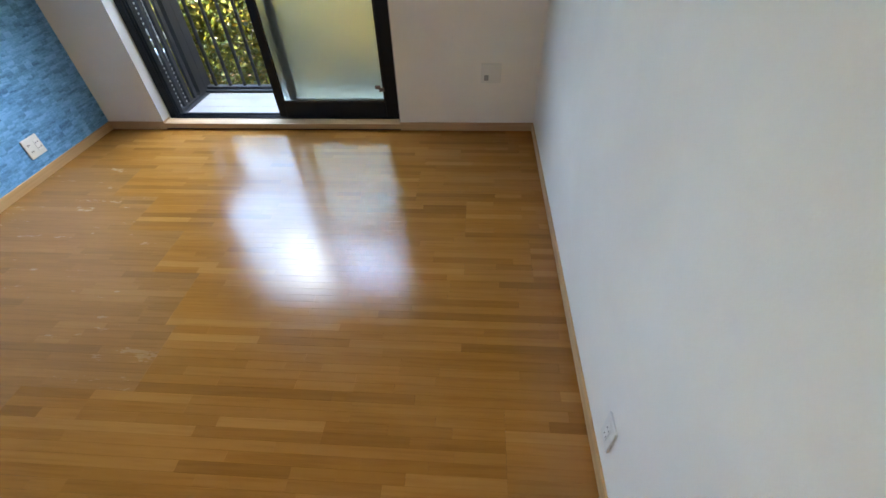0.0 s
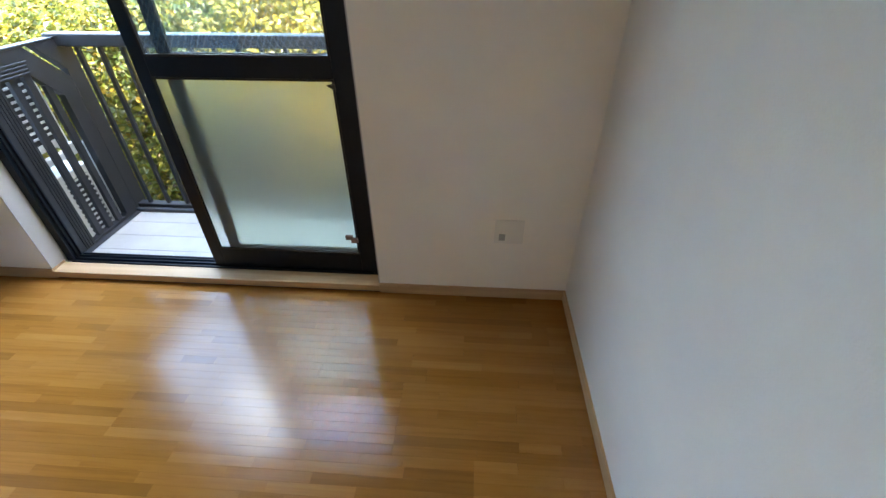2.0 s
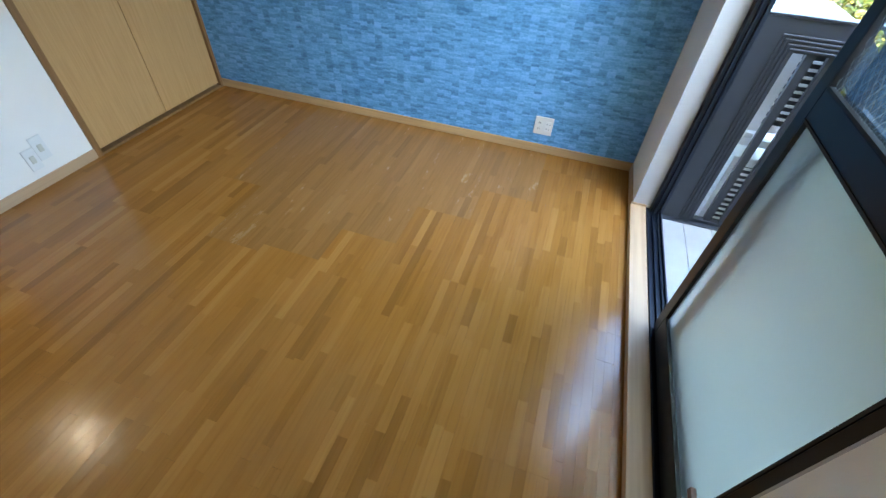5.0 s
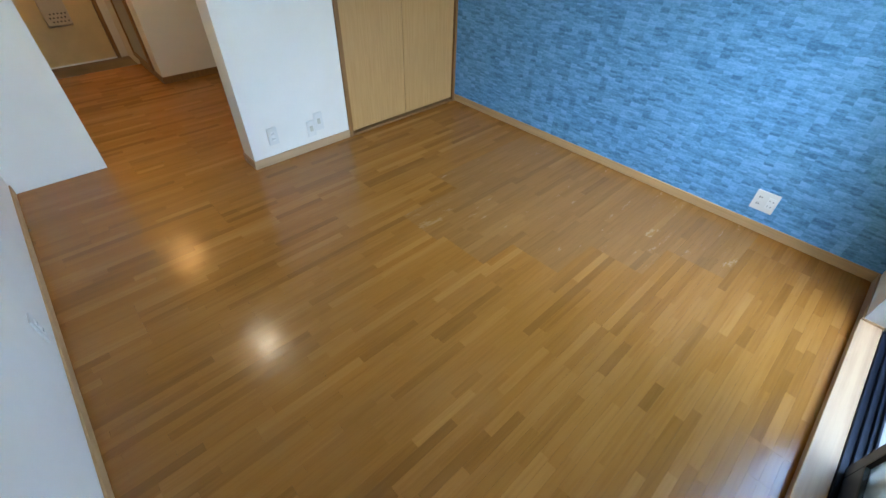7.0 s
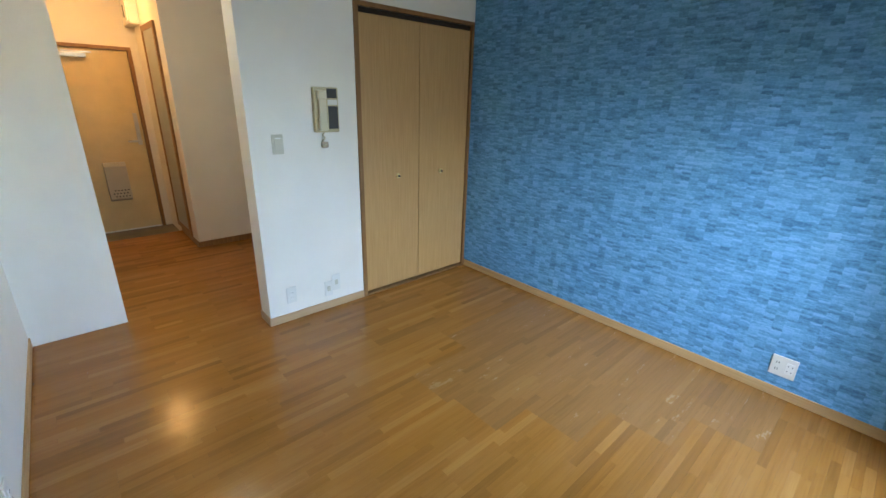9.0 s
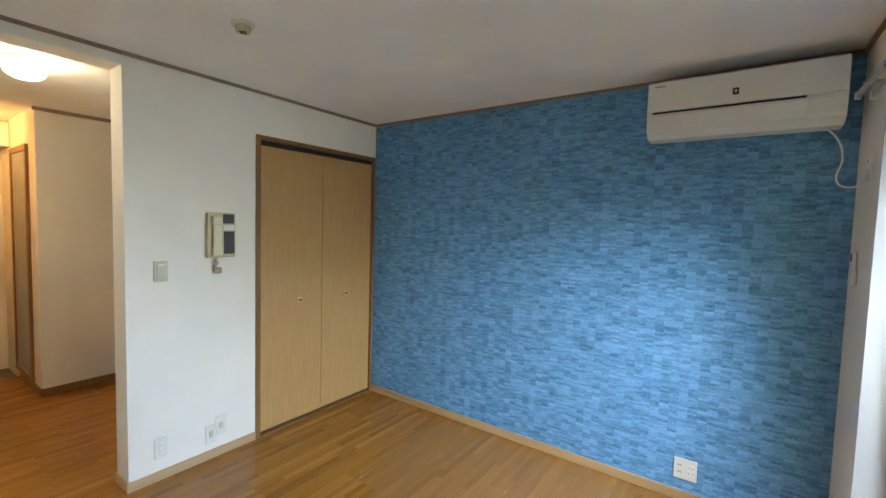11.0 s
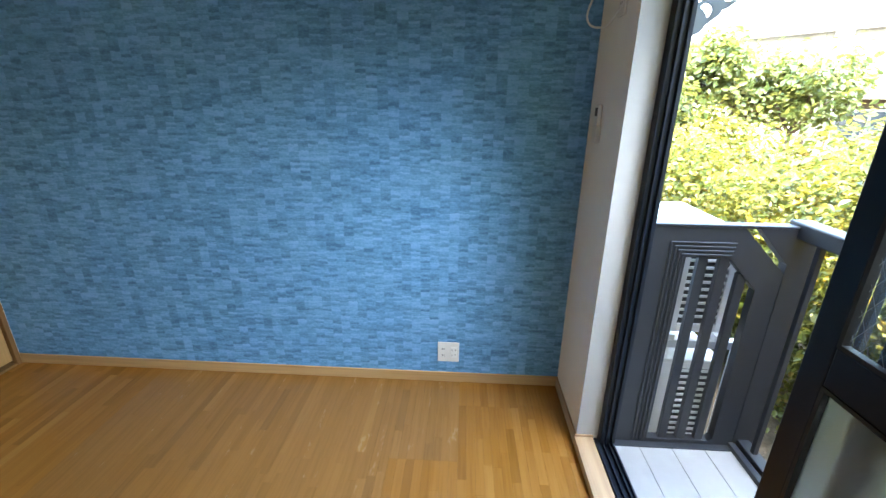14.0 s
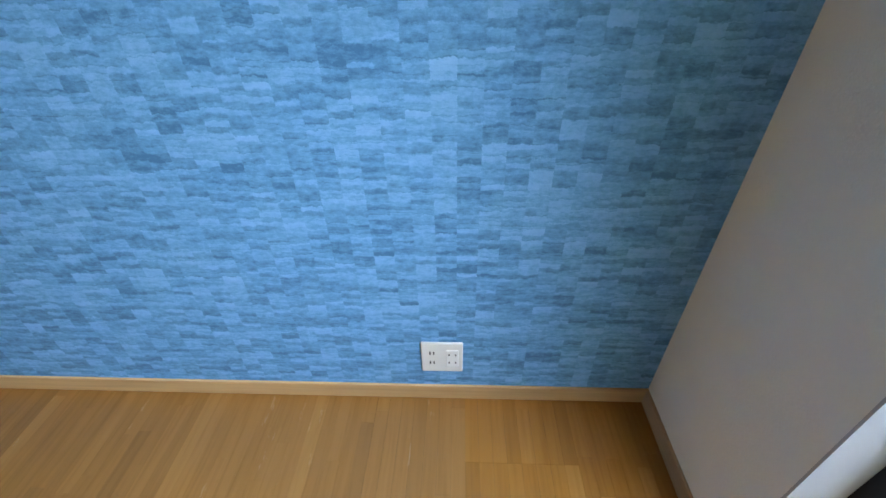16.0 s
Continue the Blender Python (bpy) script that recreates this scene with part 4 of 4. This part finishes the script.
def shrubs():
    rng = np.random.default_rng(5)
    # dense hedge close behind the railing
    x = -5.2
    k = 0
    while x < 3.2:
        y = 4.75 + 0.25 * rng.random()
        h = 0.95 + 0.22 * rng.random() - (0.15 if x < -3.5 else 0)
        blobs = [(x + rng.normal() * 0.2, y + rng.normal() * 0.15, GROUND + 0.25 + (h - GROUND) * f, 0.42 + 0.12 * rng.random()) for f in (0.02, 0.2, 0.35, 0.5, 0.66, 0.8)]
        gold = -1.4 < x < 0.2
        label = "dense sunlit golden-yellow hedge shrub behind the railing" if gold else "dense sunlit green hedge shrub behind the railing"
        plant("shrub", (x, y, GROUND), blobs, 9500, 0.052, label, "shrub", 20 + k, M_GOLD if gold else M_LEAF, 0.03, 6, "hedge behind the balcony")
        x += 0.78
        k += 1
    # taller row further off
    x = -8.5
    while x < 4.5:
        y = 6.6 + 0.5 * rng.random()
        h = 0.55 + 0.35 * rng.random()
        blobs = [(x + rng.normal() * 0.3, y + rng.normal() * 0.3, GROUND + 0.5 + (h - GROUND) * f, 0.55 + 0.2 * rng.random()) for f in (0.1, 0.3, 0.5, 0.7, 0.8)]
        plant("shrub", (x, y, GROUND), blobs, 3200, 0.1, "rounded yellow-green garden shrub", "shrub", 60 + k, M_LEAF, 0.04, 5, "garden shrubs")
        x += 1.25
        k += 1
    # tall unseen trees close to the house, added to block low and sidelong sky
    for i, (x, y, top) in enumerate(((2.1, 6.0, 4.6), (3.2, 5.2, 5.2), (4.6, 6.4, 5.4), (5.2, 4.4, 5.2), (1.9, 4.9, 4.6), (-2.2, 8.3, 2.5), (-0.6, 7.8, 2.7), (1.0, 8.2, 3.0), (2.9, 7.9, 3.6))):
        blobs = [(x + rng.normal() * 0.5, y + rng.normal() * 0.4, 1.0 + (top - 1.0) * j / 8 + rng.normal() * 0.1, 0.62 + 0.22 * rng.random()) for j in range(9)]
        plant("tree", (x, y, GROUND), blobs, 7000, 0.1, "unseen leafy tree added behind the hedge to block low sky", "tree", 140 + i, M_LEAF, 0.07, 9, "garden trees")
    for i, (x, y, h, r, n) in enumerate(((-8.3, 5.5, 1.25, 0.5, 2600), (-10.1, 8.1, 1.9, 0.8, 5600), (-9.0, 8.5, 1.7, 0.65, 2200), (-8.6, 6.4, 2.0, 0.4, 2000), (-7.6, 10.7, 1.5, 0.8, 4200), (-4.6, 11.5, 1.9, 1.0, 4200), (-1.6, 12.5, 2.2, 1.1, 4200), (1.6, 12.0, 2.0, 1.1, 3600))):
        blobs = [(x + rng.normal() * r * 0.6, y + rng.normal() * r * 0.6, h + rng.normal() * r * 0.35, r * (0.5 + 0.3 * rng.random())) for _ in range(6)]
        plant("tree", (x, y, GROUND), blobs, n, 0.12, "small garden tree with an open olive-green crown", "tree", 90 + i, M_LEAF2, 0.07, 7, "garden trees")


shrubs()


def utility_pole():
    t = thing("utility_pole", (-12.0, 11.3, GROUND), "pale concrete utility pole beyond the garden", "utility pole")
    part("pole", rod((-12.0, 11.3, GROUND), (-12.0, 11.3, 8.5), 0.2, 0.14, n=20), M_CONC, t)
    part("crossarm", boxed((-12.9, -11.1, 11.1, 11.2, 7.2, 7.3)), M_STEEL, t)
    for z in (3.9, 4.1, 4.3):
        part("band", rod((-12.0, 11.3, z), (-12.0, 11.3, z + 0.06), 0.185, n=20), M_STEEL, t)
    for dz in (0.0, 0.5):
        cable("cable", [(-30, 4.0, 6.6 + dz), (-20, 7.9, 6.0 + dz), (-12, 11.3, 6.3 + dz), (0, 16.5, 6.0 + dz), (10, 20.5, 6.6 + dz)], 0.012, M_BLACK, t)


M_CONC = worn("pale_concrete", (0.14, 0.135, 0.125), 0.85, vary=0.08, grain=0.2)
utility_pole()

M_ROOF = worn("grey_roof_tile", (0.05, 0.051, 0.055), 0.75, vary=0.15, scale=3, grain=0.3, grain_scale=30)
M_BROWNWALL = worn("brown_slat_wall", (0.07, 0.048, 0.032), 0.8, vary=0.2)


def house(at, turn, w, d, h, rise, label, wall):
    """A plain two-sided house: walls with real window openings' frames, a fascia and a hipped tile roof."""
    t = thing("house", (0, 0, 0), label, "house", "houses across the garden")
    t.matrix_basis = Matrix.Translation(at) @ Matrix.Rotation(radians(turn), 4, "Z")
    def lay(name, bm, m, parent, lab=""):
        bm.transform(t.matrix_basis)
        return part(name, bm, m, parent, lab)
    lay("wall", boxed((-w / 2, w / 2, -d / 2, d / 2, 0, h)), wall, t)
    bm = bmesh.new()
    o = 0.6
    ring = []
    for f, z in ((0.0, h - 0.018), (0.0, h + 0.08), (0.96, h + rise)):
        x, y = w / 2 + o - (d / 2 + o) * f, (d / 2 + o) * (1 - f)
        ring.append([bm.verts.new(c) for c in ((-x, -y, z), (x, -y, z), (x, y, z), (-x, y, z))])
    for a, b in zip(ring, ring[1:]):
        for i in range(4):
            bm.faces.new((a[i], a[(i + 1) % 4], b[(i + 1) % 4], b[i]))
    bm.faces.new(ring[0][::-1])
    bm.faces.new(ring[2])
    lay("roof", bm, M_ROOF, t, "grey hipped tile roof")
    lay("fascia", boxed((-w / 2 - o, w / 2 + o, -d / 2 - o, d / 2 + o, h - 0.14, h - 0.02)), M_STUCCO, t)
    k = max(2, int(w // 2.6))
    for i in range(k):
        x = -w / 2 + w * (i + 0.5) / k
        for z in ((1.0, h * 0.62) if h > 4.4 else (1.0,)):
            f = lay("window", boxed((x - 0.75, x + 0.75, -d / 2 - 0.05, -d / 2 + 0.02, z, z + 1.2)), M_STEEL, t)
            lay("pane", boxed((x - 0.69, x - 0.03, -d / 2 - 0.055, -d / 2 - 0.045, z + 0.06, z + 1.14), (x + 0.03, x + 0.69, -d / 2 - 0.055, -d / 2 - 0.045, z + 0.06, z + 1.14)), M_PANE, f)


M_PANE = mat("dark_window_glass", (0.05, 0.06, 0.07), 0.08)
house((-25.5, 17.5, GROUND), 40, 13, 8, 5.2, 1.9, "pale two-storey house with a grey tile roof", M_STUCCO)
house((-21.0, 9.3, GROUND), 70, 7, 7, 3.6, 1.2, "white neighbouring house beyond the garden wall", M_STUCCO)
house((-14.5, 15.2, GROUND), 40, 8, 5, 2.6, 1.2, "low brown neighbouring house behind the trees", M_BROWNWALL)
house((3.0, 22.0, GROUND), 0, 14, 7, 5.0, 1.8, "pale two-storey house behind the trees", M_STUCCO)


def garden_wall():
    t = structure("garden_wall", boxed((-16.0, -13.5, 5.0, 12.0, GROUND, 1.5)), M_STUCCO, "white garden wall with a flat coping")
    f = structure("block_fence", boxed((-13.5, 6.0, 9.8, 9.92, GROUND, 0.35)), M_CONC, "pale concrete block fence")


garden_wall()


# ---- floor strips ----
def floor_strips():
    base = structure("floor", boxed((XW, XE, KY, YS, -0.2, -0.004), (-2.2, KX, GEN, KY, -0.2, -0.004)), M_SUBFLOOR, "glossy golden oak strip floor with worn patches")
    rng = random.Random(11)
    STRIP, GAP = 0.0378, 0.0004
    lengths = (0.15, 0.22, 0.3, 0.3, 0.38, 0.45, 0.6, 0.75)
    shared = {}
    rest = {False: ([], []), True: ([], [])}
    made = 0

    def block(x0, x1, y0, y1):
        v = [(x, y, z) for z in (-0.005, 0.0) for x, y in ((x0, y0), (x1, y0), (x1, y1), (x0, y1))]
        f = [(4, 5, 6, 7), (0, 1, 5, 4), (1, 2, 6, 5), (2, 3, 7, 6), (3, 0, 4, 7)]
        return v, f

    # boards of eight strips; their ends step back row by row, and the lacquer is faded on some of them
    BOARD, FIRST = 8 * STRIP, 2.6325
    ends = {0: -2.16, 1: -1.8, 2: -1.51, 3: -1.19, 4: -0.95, 5: -0.9, 6: -1.35}
    rows = int((YS - GEN) / STRIP) + 2
    for row in range(rows):
        y1 = min(FIRST + (7 - row) * STRIP, YS)
        y0 = max(FIRST + (6 - row) * STRIP, GEN)
        if y1 - y0 < 0.008:
            continue
        xa, xb = (XW, XE) if y0 > YN else ((-2.2, XE) if y0 > KY else (-2.2, KX))
        board = int((FIRST - (y0 + y1) / 2) // BOARD)
        end = ends.get(board, -2.0 + (board * 0.61) % 1.6)
        joints = [end + 1.818 * j for j in (-1, 0, 1, 2)]
        fade = end if 1 <= board <= 6 else -9.0
        x = xa - rng.random() * 0.3
        while x < xb:
            n = rng.choice(lengths)
            for j in joints:
                if x < j - 0.002 and j < x + n + 0.05:
                    n = j - x
                    break
            s, e = max(x, xa), min(x + n, xb)
            x += n
            if e - s < 0.02:
                continue
            cx, cy = (s + e) / 2, (y0 + y1) / 2
            faded = cx < fade and not (board == 6 and cy < 0.62)
            full = abs((e - s) - n) < 1e-6 and abs(y1 - y0 - STRIP) < 1e-6
            if full and made < 298 and cy > 1.15 and cx > -1.8:
                key = (round(n, 4), faded)
                if key not in shared:
                    v, f = block(GAP / 2, n - GAP / 2, GAP / 2, STRIP - GAP / 2)
                    me = bpy.data.meshes.new("floor_strip")
                    me.from_pydata(v, [], f)
                    me.materials.append(M_FLOOR_WORN if faded else M_FLOOR)
                    shared[key] = me
                ob = new("floor_strip", shared[key])
                ob.parent = base
                ob.matrix_basis = Matrix.Translation((s, y0, 0))
                made += 1
            else:
                v, f = block(s + GAP / 2, e - GAP / 2, y0 + GAP / 2, y1 - GAP / 2)
                vs, fs = rest[faded]
                k = len(vs)
                vs += v
                fs += [tuple(i + k for i in q) for q in f]
    for faded, (vs, fs) in rest.items():
        me = bpy.data.meshes.new("floor_strips")
        me.from_pydata(vs, [], fs)
        me.materials.append(M_FLOOR_WORN if faded else M_FLOOR)
        ob = new("floor_strips", me)
        ob.parent = base
        tagged(ob, kind="stuff")


floor_strips()
